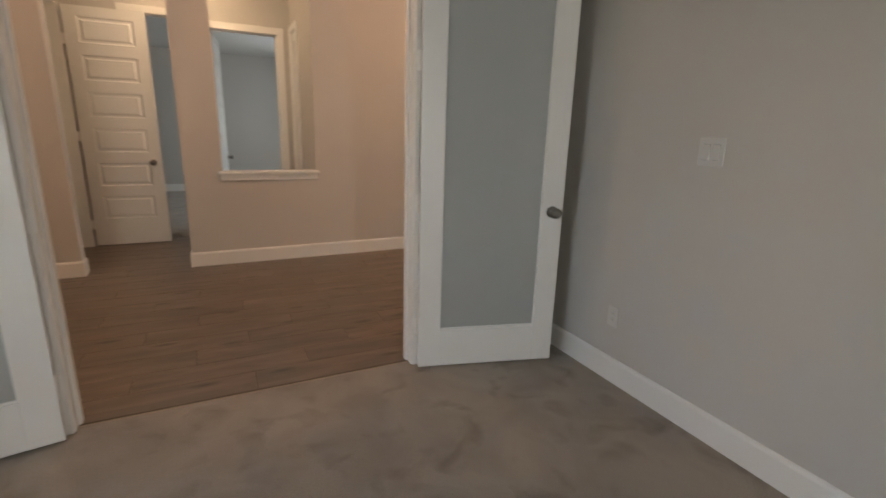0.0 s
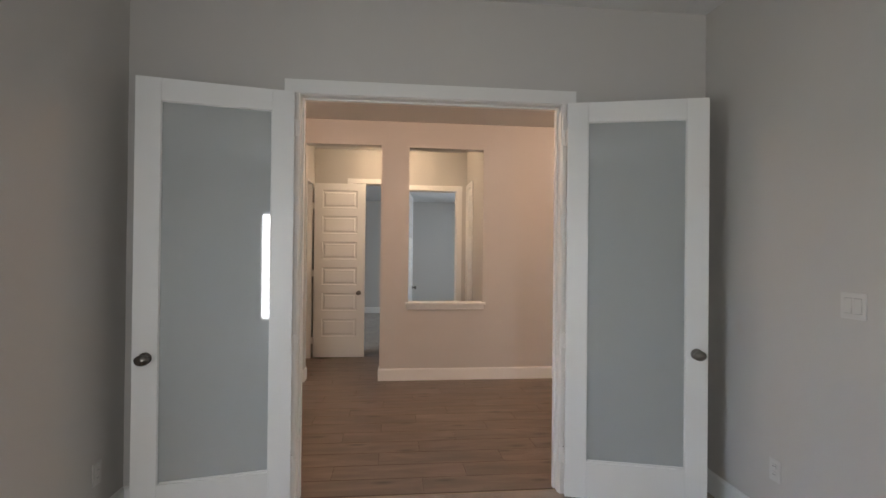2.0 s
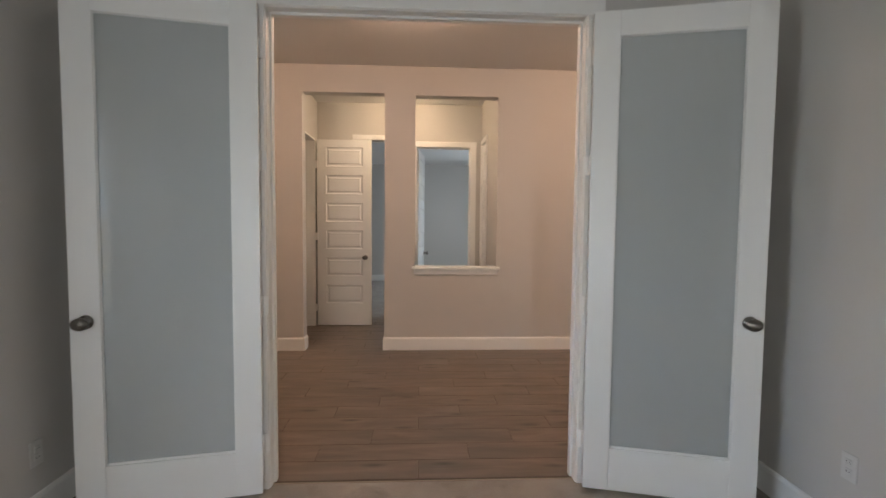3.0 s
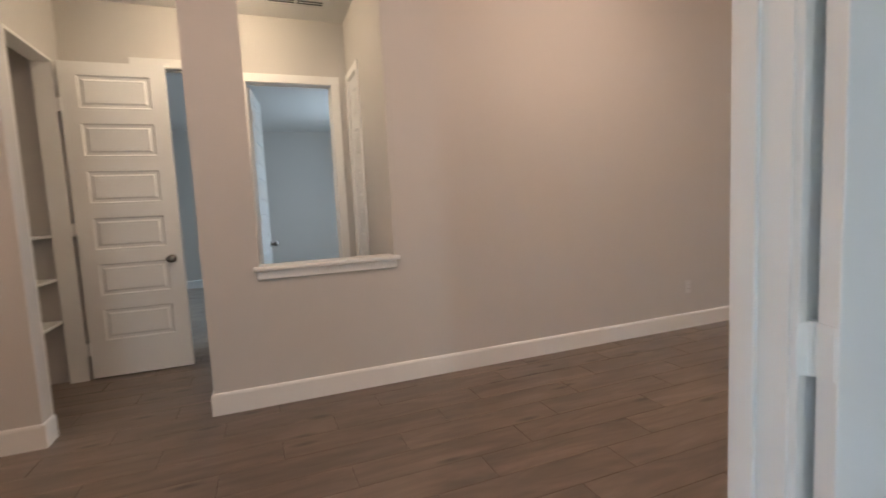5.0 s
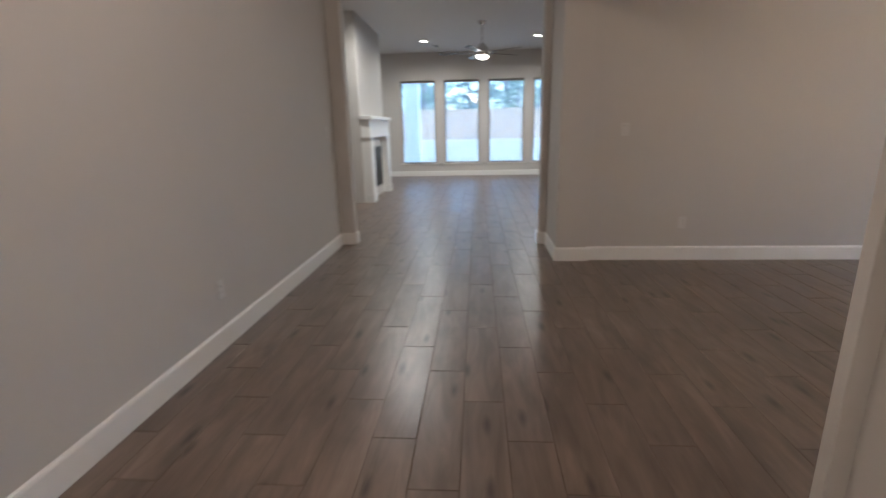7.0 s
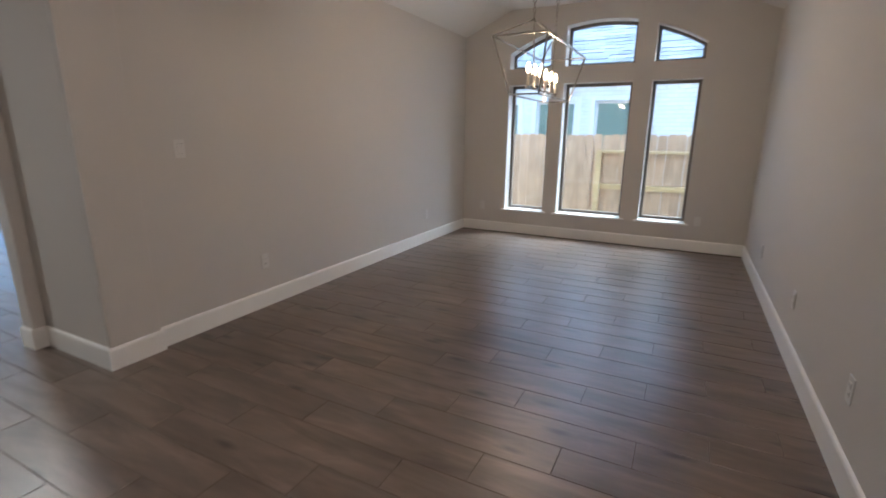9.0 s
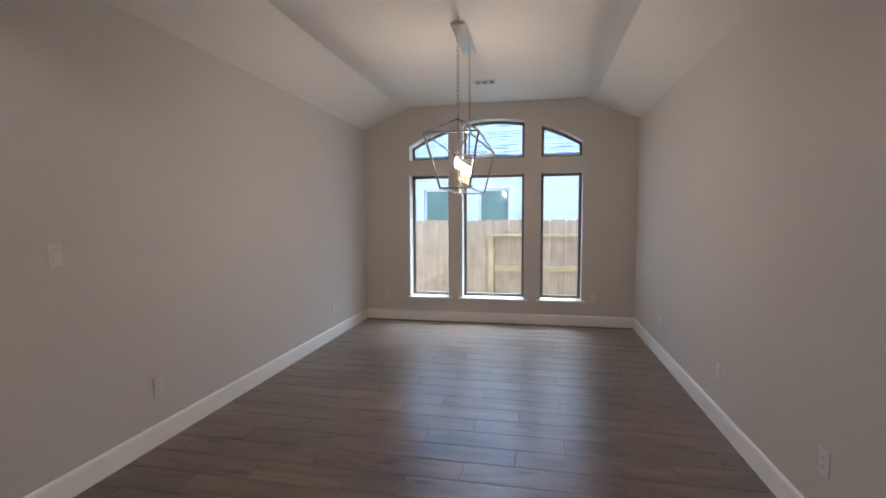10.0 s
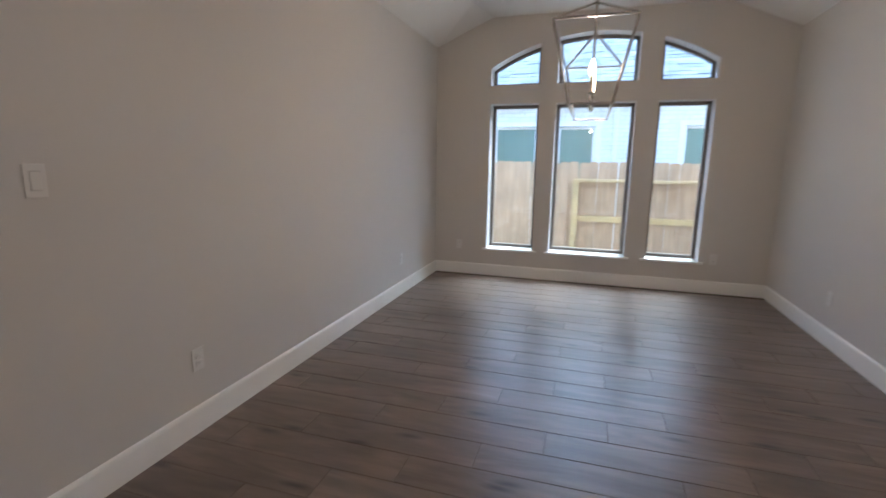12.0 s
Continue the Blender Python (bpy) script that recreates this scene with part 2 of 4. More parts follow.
M_GROUT = surface("brown_grout", (0.118, 0.089, 0.071), 0.95, vary=0.15, scale=8, grain=300, bump=0.3)
M_CARPET = carpet_material("beige_carpet", (0.30, 0.255, 0.215))
M_FROST = surface("frosted_glass", (0.48, 0.51, 0.51), 0.55, vary=0.02, scale=1.0, grain=400, bump=0.0)
pf = M_FROST.node_tree.nodes["Principled BSDF"]
pf.inputs["Transmission Weight"].default_value = 0.22
pf.inputs["Coat Weight"].default_value, pf.inputs["Coat Roughness"].default_value, pf.inputs["Coat IOR"].default_value = 1.0, 0.03, 1.8
M_BRONZE = surface("dark_bronze_frame", (0.15, 0.125, 0.105), 0.45, vary=0.1, grain=200)
M_NICKEL = surface("brushed_nickel", (0.55, 0.52, 0.48), 0.24, 1.0, vary=0.05, grain=400, bump=0.04)
M_PEWTER = surface("dark_nickel_knob", (0.20, 0.185, 0.17), 0.28, 1.0, vary=0.08, grain=300, bump=0.04)
M_PLATE = surface("white_plastic", (0.62, 0.605, 0.58), 0.30, vary=0.01, bump=0.0)
M_BLACK = surface("firebox_black", (0.012, 0.012, 0.012), 0.55, vary=0.2, grain=120)
M_MARBLE = surface("pale_marble_surround", (0.72, 0.70, 0.67), 0.25, vary=0.10, scale=5, grain=40, bump=0.0)
M_GAP_SHADE = surface("grey_gap_shade", (0.30, 0.29, 0.28), 0.6, vary=0.05, bump=0.0)
M_SLOT = surface("dark_slot", (0.03, 0.03, 0.03), 0.7, vary=0.1)
M_PANE = clear_glass("window_glass")
# tint lowers the brightness of the yard seen through the living room panes
M_DIM_GLASS = clear_glass("bluish_view_dimming_glass", (0.41, 0.445, 0.48))
def screen_material(name, color, cover):
    """Woven insect screen as haze: most light passes, threads catch some daylight."""
    m = bpy.data.materials.new(name)
    m.use_nodes = True
    t = m.node_tree
    t.nodes.remove(t.nodes["Principled BSDF"])
    clear, thread, mix = t.nodes.new("ShaderNodeBsdfTransparent"), t.nodes.new("ShaderNodeBsdfTranslucent"), t.nodes.new("ShaderNodeMixShader")
    thread.inputs["Color"].default_value = (*color, 1)
    mix.inputs["Fac"].default_value = cover
    t.links.new(clear.outputs[0], mix.inputs[1]), t.links.new(thread.outputs[0], mix.inputs[2])
    t.links.new(mix.outputs[0], t.nodes["Material Output"].inputs["Surface"])
    return m


M_HAZE_SCREEN = screen_material("woven_haze_screen", (0.80, 0.86, 0.94), 0.13)
M_BULB = glowing("lit_bulb", (1.0, 0.62, 0.30), 5.0)
M_CANDLE = surface("candle_sleeve", (0.72, 0.66, 0.55), 0.5, vary=0.03)
M_CAN = glowing("lit_downlight", (1.0, 0.88, 0.74), 2.0)
M_FENCE = wood("cedar_fence", (0.44, 0.295, 0.185), (0.58, 0.41, 0.27), 0.8, 0.05, stretch=(14, 14, 1.2), knots=False, bump=0.2)
M_RAIL = wood("pine_rail", (0.54, 0.385, 0.185), (0.68, 0.51, 0.28), 0.8, 0.06, stretch=(1.2, 14, 14), knots=False, bump=0.2)
M_SHINGLE = surface("grey_shingle", (0.05, 0.05, 0.052), 0.9, vary=0.12, scale=12, grain=220, bump=0.5, depth=0.004, spread=0.18)
M_GRASS = surface("pale_winter_lawn", (0.33, 0.31, 0.24), 0.95, vary=0.3, scale=2.5, grain=60, bump=0.6, depth=0.02)
M_BARK = surface("pine_bark", (0.16, 0.11, 0.08), 0.9, vary=0.3, scale=14, grain=60, bump=0.7, depth=0.01)
M_LEAF = surface("pine_foliage", (0.17, 0.25, 0.14), 0.7, vary=0.35, scale=2.0, grain=30, bump=0.0)
M_STUCCO = surface("pale_patio_column_paint", (0.60, 0.63, 0.66), 0.8, vary=0.03, grain=120, bump=0.3)
# opaque teal colour holds the sky that the neighbour's panes reflect
M_NGLASS = surface("neighbour_glass_with_sky", (0.20, 0.26, 0.21), 0.18, vary=0.1, bump=0.0)
M_BLADE = surface("fan_blade_brown", (0.09, 0.075, 0.065), 0.4, vary=0.1, grain=90)


# ---- building helpers ----
def put(name, bm, mat, parent=None, at=None):
    me = bpy.data.meshes.new(name)
    bmesh.ops.recalc_face_normals(bm, faces=bm.faces)
    bm.to_mesh(me)
    bm.free()
    me.materials.append(mat)
    ob = new(name, me)
    if parent is not None:
        ob.parent = parent
    if at is not None:
        ob.matrix_basis = at
    return ob


def part(name, bm, mat, parent, label=""):
    ob = put(name, bm, mat, parent)
    if label:
        ob["label"] = label
    return ob


def structure(name, bm, mat, label, category):
    return tagged(put(name, bm, mat), label, category, kind="structure")


def empty(name, m, label, category, group="", kind=""):
    ob = new(name)
    ob.empty_display_size = 0.1
    ob.matrix_basis = m
    return tagged(ob, label, category, group, kind)


def box(x0, x1, y0, y1, z0, z1, bevel=0.0, bm=None):
    """A box between two corners, its edges rounded by bevel."""
    own = bmesh.new()
    bmesh.ops.create_cube(own, size=1.0)
    for v in own.verts:
        v.co = ((x0 + x1) / 2 + v.co.x * (x1 - x0), (y0 + y1) / 2 + v.co.y * (y1 - y0), (z0 + z1) / 2 + v.co.z * (z1 - z0))
    if bevel:
        bmesh.ops.bevel(own, geom=own.edges[:], offset=bevel, segments=2, affect='EDGES', profile=0.6)
    if bm is None:
        return own
    return merge(bm, own)


def merge(bm, own):
    me = bpy.data.meshes.new("tmp")
    own.to_mesh(me)
    own.free()
    bm.from_mesh(me)
    bpy.data.meshes.remove(me)
    return bm


def cyl(p, q, r0, r1=None, seg=16, bm=None):
    """A round bar from p to q."""
    p, q = Vector(p), Vector(q)
    own = bmesh.new()
    bmesh.ops.create_cone(own, cap_ends=True, segments=seg, radius1=r0, radius2=r0 if r1 is None else r1, depth=(q - p).length)
    m = Matrix.Translation((p + q) / 2) @ (q - p).to_track_quat('Z', 'Y').to_matrix().to_4x4()
    own.transform(m)
    return own if bm is None else merge(bm, own)


def bar(p, q, w, bm=None):
    """A square bar from p to q."""
    p, q = Vector(p), Vector(q)
    own = box(-w / 2, w / 2, -w / 2, w / 2, -(q - p).length / 2, (q - p).length / 2, w * 0.15)
    own.transform(Matrix.Translation((p + q) / 2) @ (q - p).to_track_quat('Z', 'Y').to_matrix().to_4x4())
    return own if bm is None else merge(bm, own)


def turned(profile, seg=24):
    """A lathe shape about z from (radius, z) pairs."""
    bm = bmesh.new()
    rings = [[bm.verts.new((r * math.cos(2 * math.pi * k / seg), r * math.sin(2 * math.pi * k / seg), z)) for k in range(seg)] for r, z in profile]
    for a, b in zip(rings, rings[1:]):
        for k in range(seg):
            bm.faces.new((a[k], a[(k + 1) % seg], b[(k + 1) % seg], b[k]))
    bm.faces.new(rings[0][::-1])
    bm.faces.new(rings[-1])
    return bm


def smooth(ob):
    for f in ob.data.polygons:
        f.use_smooth = True
    return ob


def wall(axis, w0, w1, u0, u1, z0, z1, holes=()):
    """A solid wall with openings that go through it. axis 'y': it runs along x, from w0 to w1 thick in y; axis 'x': along y."""
    us = sorted({u0, u1, *(h[0] for h in holes), *(h[1] for h in holes)})
    zs = sorted({z0, z1, *(h[2] for h in holes), *(h[3] for h in holes)})
    def full(i, j):
        if not (0 <= i < len(us) - 1 and 0 <= j < len(zs) - 1):
            return False
        uc, zc = (us[i] + us[i + 1]) / 2, (zs[j] + zs[j + 1]) / 2
        return not any(a < uc < b and c < zc < d for a, b, c, d in holes)
    bm = bmesh.new()
    made = {}
    def vert(u, w, z):
        key = (round(u, 4), round(w, 4), round(z, 4))
        if key not in made:
            made[key] = bm.verts.new((u, w, z) if axis == 'y' else (w, u, z))
        return made[key]
    for i in range(len(us) - 1):
        for j in range(len(zs) - 1):
            if not full(i, j):
                continue
            a, b, c, d = us[i], us[i + 1], zs[j], zs[j + 1]
            for w in (w0, w1):
                bm.faces.new((vert(a, w, c), vert(b, w, c), vert(b, w, d), vert(a, w, d)))
            for near, (p, q) in (((i - 1, j), ((a, c), (a, d))), ((i + 1, j), ((b, c), (b, d))), ((i, j - 1), ((a, c), (b, c))), ((i, j + 1), ((a, d), (b, d)))):
                if not full(*near):
                    bm.faces.new((vert(p[0], w0, p[1]), vert(q[0], w0, q[1]), vert(q[0], w1, q[1]), vert(p[0], w1, p[1])))
    return bm


def baseboard(x0, y0, x1, y1, nx, ny, h=0.14, t=0.016):
    """A skirting board along a wall's foot from one end to the other, with its top edge eased."""
    bm = bmesh.new()
    section = ((0, 0), (t, 0), (t, h - 0.018), (t * 0.75, h - 0.006), (t * 0.35, h), (0, h))
    ends = []
    for x, y in ((x0, y0), (x1, y1)):
        ends.append([bm.verts.new((x + nx * d, y + ny * d, z)) for d, z in section])
    n = len(section)
    for k in range(n):
        bm.faces.new((ends[0][k], ends[0][(k + 1) % n], ends[1][(k + 1) % n], ends[1][k]))
    bm.faces.new(ends[0]), bm.faces.new(ends[1][::-1])
    return structure("baseboard", bm, M_TRIM, "white painted baseboard along the foot of a wall", "baseboard")


# ---- structure ----
HALL_Z, STUDY_Z, DINE_Z, LIVE_Z, VEST_Z, BED_Z = 3.05, 3.1, 3.02, LIVE_TOP, 3.0, 2.75
TOP = 3.6
WALL = "greige painted drywall wall with light orange-peel texture"


def room_wall(name, *args, label=WALL):
    return structure(name, wall(*args), M_WALL, label, "wall")


room_wall("wall_study_north", 'y', 0.0, 0.10, -3.2, 1.92, 0, TOP, [(-0.83, 0.83, 0, 2.48)], label="greige drywall wall with a wide double-door opening")
room_wall("wall_study_east", 'x', 1.79, 1.92, -6.12, 0.0, 0, TOP)
# the west wall's window opening is made up to light the study
room_wall("wall_study_west", 'x', -1.91, -1.79, -6.0, 0.0, 0, TOP, [(-2.4, -1.2, 0.43, 2.2)])
room_wall("wall_study_south", 'y', -6.12, -6.0, -1.91, 1.79, 0, TOP, [(-0.34, 0.0, 0.28, 2.18)])
HY, VX0, VX1, VY = 2.645, -1.42, 0.81, 4.03
room_wall("wall_foyer_west", 'x', -3.32, -3.2, 0.0, HY + 0.14, 0, TOP)
OPEN = (-1.285, -0.415, 0, 2.765)
NICHE = (-0.085, 0.805, 0.915, 2.75)
room_wall("wall_hall_north", 'y', HY, HY + 0.14, -3.2, 6.45, 0, TOP, [OPEN, NICHE], label="greige drywall hall wall with a doorway and a framed pass-through niche")
room_wall("wall_vestibule_west", 'x', VX0 - 0.12, VX0, HY + 0.14, VY, 0, TOP, [(3.14, 3.87, 0, 2.48)])
room_wall("wall_vestibule_east", 'x', VX1, VX1 + 0.12, HY + 0.14, VY, 0, TOP, [(3.50, 3.95, 0, 2.46)])
room_wall("wall_vestibule_north", 'y', VY, VY + 0.12, VX0 - 0.12, VX1 + 0.12, 0, TOP, [(-0.90, -0.28, 0, 2.52), (-0.105, 0.675, 0, 2.44)])
room_wall("wall_closet", 'x', -2.12, -2.0, HY + 0.14, VY, 0, TOP)
room_wall("wall_closet_north", 'y', VY - 0.12, VY, -2.0, VX0 - 0.12, 0, TOP)
room_wall("wall_bedroom_north", 'y', 8.7, 8.82, -2.5, 2.2, 0, TOP)
room_wall("wall_bedroom_west", 'x', -2.62, -2.5, VY, 8.82, 0, TOP)
room_wall("wall_bedroom_east", 'x', 2.2, 2.32, VY + 0.12, 8.82, 0, TOP, [(5.6, 7.2, 0.7, 2.3)])
room_wall("wall_bedroom_south_west", 'y', VY, VY + 0.12, -2.5, VX0 - 0.12, 0, TOP)
room_wall("wall_bedroom_south_east", 'y', VY, VY + 0.12, VX1 + 0.12, 2.32, 0, TOP)
room_wall("wall_side_room", 'x', 1.9, 2.02, HY + 0.14, VY, 0, TOP)

# dining room
DX0, DX1, DY = 1.92, 5.63, -4.91
LOW = [(4.405, 4.965), (3.362, 4.21), (2.597, 3.137)]
SILL, HEAD, ARCH0 = 0.345, 2.065, 2.275
ARC_C, ARC_TOP, ARC_R = 3.781, 2.805, 2.23


def arch(x, drop=0.0):
    return ARC_TOP - drop - ARC_R + math.sqrt(ARC_R ** 2 - (x - ARC_C) ** 2)


south = wall('y', DY - 0.28, DY, DX0 - 0.12, DX1 + 0.15, 0, TOP, [(a, b, SILL, HEAD) for a, b in LOW] + [(a, b, ARCH0, 2.86) for a, b in LOW])
for a, b in LOW:
    n = 14
    for k in range(n):
        xa, xb = a + (b - a) * k / n, a + (b - a) * (k + 1) / n
        cell = box(xa, xb, DY - 0.28, DY, 2.5, 2.86)
        for v in cell.verts:
            if v.co.z < 2.6:
                v.co.z = arch(v.co.x)
        merge(south, cell)
bmesh.ops.remove_doubles(south, verts=south.verts, dist=0.0006)
structure("wall_dining_south", south, M_WALL, "greige drywall end wall with three tall windows under an arched row", "wall")
PY0, PY1 = -0.105, 0.205
room_wall("wall_dining_east", 'x', DX1, DX1 + 0.15, DY, PY1, 0, TOP)
structure("pilaster_dining_east", box(DX1 - 0.04, DX1, PY0, PY1, 0, 2.5, 0.004), M_WALL, "greige drywall pilaster at the dining room opening", "pilaster")
structure("pilaster_dining_west", box(DX0, DX0 + 0.04, PY0, 0.152, 0, 2.5, 0.004), M_WALL, "greige drywall pilaster at the dining room opening", "pilaster")
structure("header_dining", box(DX0, DX1, PY0, 0.152, 2.5, 3.4, 0.004), M_WALL, "greige drywall header over the dining room opening", "header")
room_wall("wall_hall_south_east", 'y', PY1 - 0.12, PY1, DX1 + 0.15, 6.45, 0, TOP)
structure("pilaster_living_south", box(6.33, 6.47, PY1, 0.285, 0, 2.95, 0.012), M_WALL, "greige drywall pilaster at the living room opening", "pilaster")
structure("pilaster_living_north", box(6.33, 6.47, 2.485, HY, 0, 2.95, 0.012), M_WALL, "greige drywall pilaster at the living room opening", "pilaster")
structure("header_living", box(6.33, 6.47, PY1, HY, 2.95, 3.5, 0.006), M_WALL, "greige drywall header over the living room opening", "header")
LX = 14.45
room_wall("wall_living_west_north", 'x', 6.33, 6.45, HY + 0.14, 4.9, 0, TOP)
room_wall("wall_living_west_south", 'x', 6.33, 6.45, -4.5, PY1 - 0.12, 0, TOP)
room_wall("wall_living_north", 'y', 4.9, 5.02, 6.33, LX + 0.15, 0, TOP)
room_wall("wall_living_south", 'y', -4.62, -4.5, 6.33, LX + 0.15, 0, TOP)
LWIN = [(2.16, 3.14), (0.945, 1.925), (-0.29, 0.69), (-1.52, -0.54), (-2.75, -1.77)]
room_wall("wall_living_east", 'x', LX, LX + 0.15, -4.5, 4.9, 0, TOP, [(a, b, 0.36, 2.61) for a, b in LWIN], label="pale drywall wall with a row of tall picture windows")


def flat_ceiling(name, x0, x1, y0, y1, z, label="flat white textured ceiling"):
    return structure(name, box(x0, x1, y0, y1, z, z + 0.1), M_CEIL, label, "ceiling")


flat_ceiling("ceiling_study", -1.79, 1.79, -6.0, 0.0, STUDY_Z)
flat_ceiling("ceiling_hall", -3.2, 6.33, 0.10, HY, HALL_Z)
flat_ceiling("ceiling_vestibule", VX0, VX1, HY + 0.14, VY, VEST_Z)
flat_ceiling("ceiling_closet", -2.0, VX0 - 0.12, HY + 0.14, VY - 0.12, VEST_Z)
flat_ceiling("ceiling_side_room", VX1 + 0.12, 1.9, HY + 0.14, VY, VEST_Z)
flat_ceiling("ceiling_bedroom", -2.5, 2.2, VY + 0.12, 8.7, BED_Z)
flat_ceiling("ceiling_living", 6.45, LX, -4.5, 4.9, LIVE_Z)

# dining ceiling: flat in the middle, sloped down to the side walls, with facets at the window corners
bm = bmesh.new()
SPR, INX, APEX = 2.73, 0.55, -4.37
for sx, x_wall in ((1, DX0), (-1, DX1)):
    w0 = bm.verts.new((x_wall, DY, SPR))
    w1 = bm.verts.new((x_wall, PY0, SPR))
    ap = bm.verts.new((x_wall + sx * INX, APEX, DINE_Z))
    f1 = bm.verts.new((x_wall + sx * INX, PY0, DINE_Z))
    cw = bm.verts.new((x_wall + sx * 0.665, DY, DINE_Z))
    bm.faces.new((w0, w1, f1, ap))
    bm.faces.new((w0, ap, cw))
    if sx == 1:
        keep = (ap, f1, cw)
    else:
        bm.faces.new((keep[0], keep[1], f1, ap))
        bm.faces.new((keep[2], keep[0], ap, cw))
geom = bmesh.ops.extrude_face_region(bm, geom=bm.faces[:])
for v in geom["geom"]:
    if isinstance(v, bmesh.types.BMVert):
        v.co.z += 0.1
structure("ceiling_dining", bm, M_CEIL, "white textured tray ceiling sloping down to the side walls", "ceiling")
structure("roof_deck_west", box(-3.4, 1.93, -6.2, 8.9, TOP, TOP + 0.15), M_CEIL, "closed roof deck above the rooms", "roof")
structure("roof_deck_east", box(1.93, 14.65, -5.12, 8.9, TOP, TOP + 0.15), M_CEIL, "closed roof deck above the rooms", "roof")

# floors
FL = -0.012
structure("floor_study", box(-1.91, 1.91, -6.12, 0.03, FL - 0.1, 0.0), M_CARPET, "beige cut-pile carpet with footprints and brushed patches", "floor")
structure("floor_bedroom", box(-2.62, 2.32, VY + 0.06, 8.82, FL - 0.1, 0.0), M_CARPET, "beige cut-pile carpet", "floor")
structure("threshold", box(-0.81, 0.81, 0.028, 0.036, -0.01, 0.003), surface("beige_edging", (0.34, 0.28, 0.22), 0.6), "thin pale edging strip where carpet meets plank floor", "threshold")

# baseboards
B = baseboard
T = 0.016
PX = DX1 - 0.04
B(0.904, 0.0, 1.79, 0.0, 0, -1), B(-1.79, 0.0, -0.904, 0.0, 0, -1)
B(1.79, -6.0, 1.79, -T, -1, 0), B(-1.79, -6.0, -1.79, -T, 1, 0), B(-1.79 + T, -6.0, 1.79 - T, -6.0, 0, 1)
B(-3.2 + T, HY, OPEN[0], HY, 0, -1), B(OPEN[1], HY, 6.33 - T, HY, 0, -1)
B(OPEN[0], HY - T, OPEN[0], HY + 0.14, 1, 0), B(OPEN[1], HY - T, OPEN[1], HY + 0.14, -1, 0)
B(0.904, 0.10, DX0, 0.10, 0, 1), B(DX0, 0.152, DX0 + 0.04, 0.152, 0, 1), B(-3.2 + T, 0.10, -0.904, 0.10, 0, 1), B(-3.2, 0.10, -3.2, HY, 1, 0)
B(DX0 + 0.04, PY0, DX0 + 0.04, 0.152 + T, 1, 0), B(DX0 + T, PY0, DX0 + 0.04 + T, PY0, 0, -1)
B(DX0, DY, DX0, PY0, 1, 0), B(DX0 + T, DY, DX1 - T, DY, 0, 1), B(DX1, DY, DX1, PY0, -1, 0)
B(PX, PY0 - T, PX, PY1 + T, -1, 0), B(PX, PY0, DX1 - T, PY0, 0, -1), B(PX, PY1, 6.33 - T, PY1, 0, 1)
B(6.33, PY1, 6.33, 0.285 + T, -1, 0), B(6.33, 0.285, 6.47, 0.285, 0, 1)
B(6.33, 2.485 - T, 6.33, HY, -1, 0), B(6.33, 2.485, 6.47, 2.485, 0, -1)
B(LX, -4.5, LX, 4.9, -1, 0), B(11.75, 4.9, LX - T, 4.9, 0, -1), B(6.45 + T, 4.9, 9.5, 4.9, 0, -1), B(6.45 + T, -4.5, LX - T, -4.5, 0, 1)
B(-2.5, 8.7, 2.2, 8.7, 0, -1), B(-2.5, 4.25, -2.5, 8.7 - T, 1, 0), B(2.2, 4.25, 2.2, 8.7 - T, -1, 0)
B(-2.0, HY + 0.14, -2.0, VY - 0.12, 1, 0), B(VX1, HY + 0.14, VX1, 3.42, -1, 0)


def boards(name, label, category, named):
    """A trim set of its own boards under one root."""
    root = empty(name, pose(0, 0, 0), label, category, kind="structure")
    for nm, bm in named:
        part(nm, bm, M_TRIM, root)
    return root


def casing_y(name, x0, x1, top, y, ny, w=0.085, t=0.018, label="white painted door casing"):
    """A flat casing round a doorway in a wall that runs along x, on the side ny."""
    ya, yb = sorted((y, y + ny * t))
    return boards(name, label, "casing", [
        ("side_board", box(x0 - w, x0, ya, yb, 0, top, 0.003)), ("side_board", box(x1, x1 + w, ya, yb, 0, top, 0.003)),
        ("head_board", box(x0 - w - 0.004, x1 + w + 0.004, ya, yb + (0.004 if ny > 0 else 0), top, top + w, 0.003))])


def casing_x(name, y0, y1, top, x, nx, w=0.085, t=0.018, label="white painted door casing"):
    xa, xb = sorted((x, x + nx * t))
    return boards(name, label, "casing", [
        ("side_board", box(xa, xb, y0 - w, y0, 0, top, 0.003)), ("side_board", box(xa, xb, y1, y1 + w, 0, top, 0.003)),
        ("head_board", box(xa, xb, y0 - w - 0.004, y1 + w + 0.004, top, top + w, 0.003))])


def lining_y(name, x0, x1, top, y0, y1, t=0.02):
    return boards(name, "white painted door jamb lining with a stop", "door jamb", [
        ("jamb", box(x0 - t, x0, y0, y1, 0, top + t)), ("jamb", box(x1, x1 + t, y0, y1, 0, top + t)), ("head", box(x0, x1, y0, y1, top, top + t)),
        ("stop", box(x0, x0 + 0.012, y0 + 0.055, y0 + 0.095, 0, top, 0.002)), ("stop", box(x1 - 0.012, x1, y0 + 0.055, y0 + 0.095, 0, top, 0.002)),
        ("stop", box(x0 + 0.012, x1 - 0.012, y0 + 0.055, y0 + 0.095, top - 0.012, top, 0.002))])


def lining_x(name, y0, y1, top, x0, x1, t=0.02):
    return boards(name, "white painted door jamb lining", "door jamb", [
        ("jamb", box(x0, x1, y0 - t, y0, 0, top + t)), ("jamb", box(x0, x1, y1, y1 + t, 0, top + t)), ("head", box(x0, x1, y0, y1, top, top + t))])


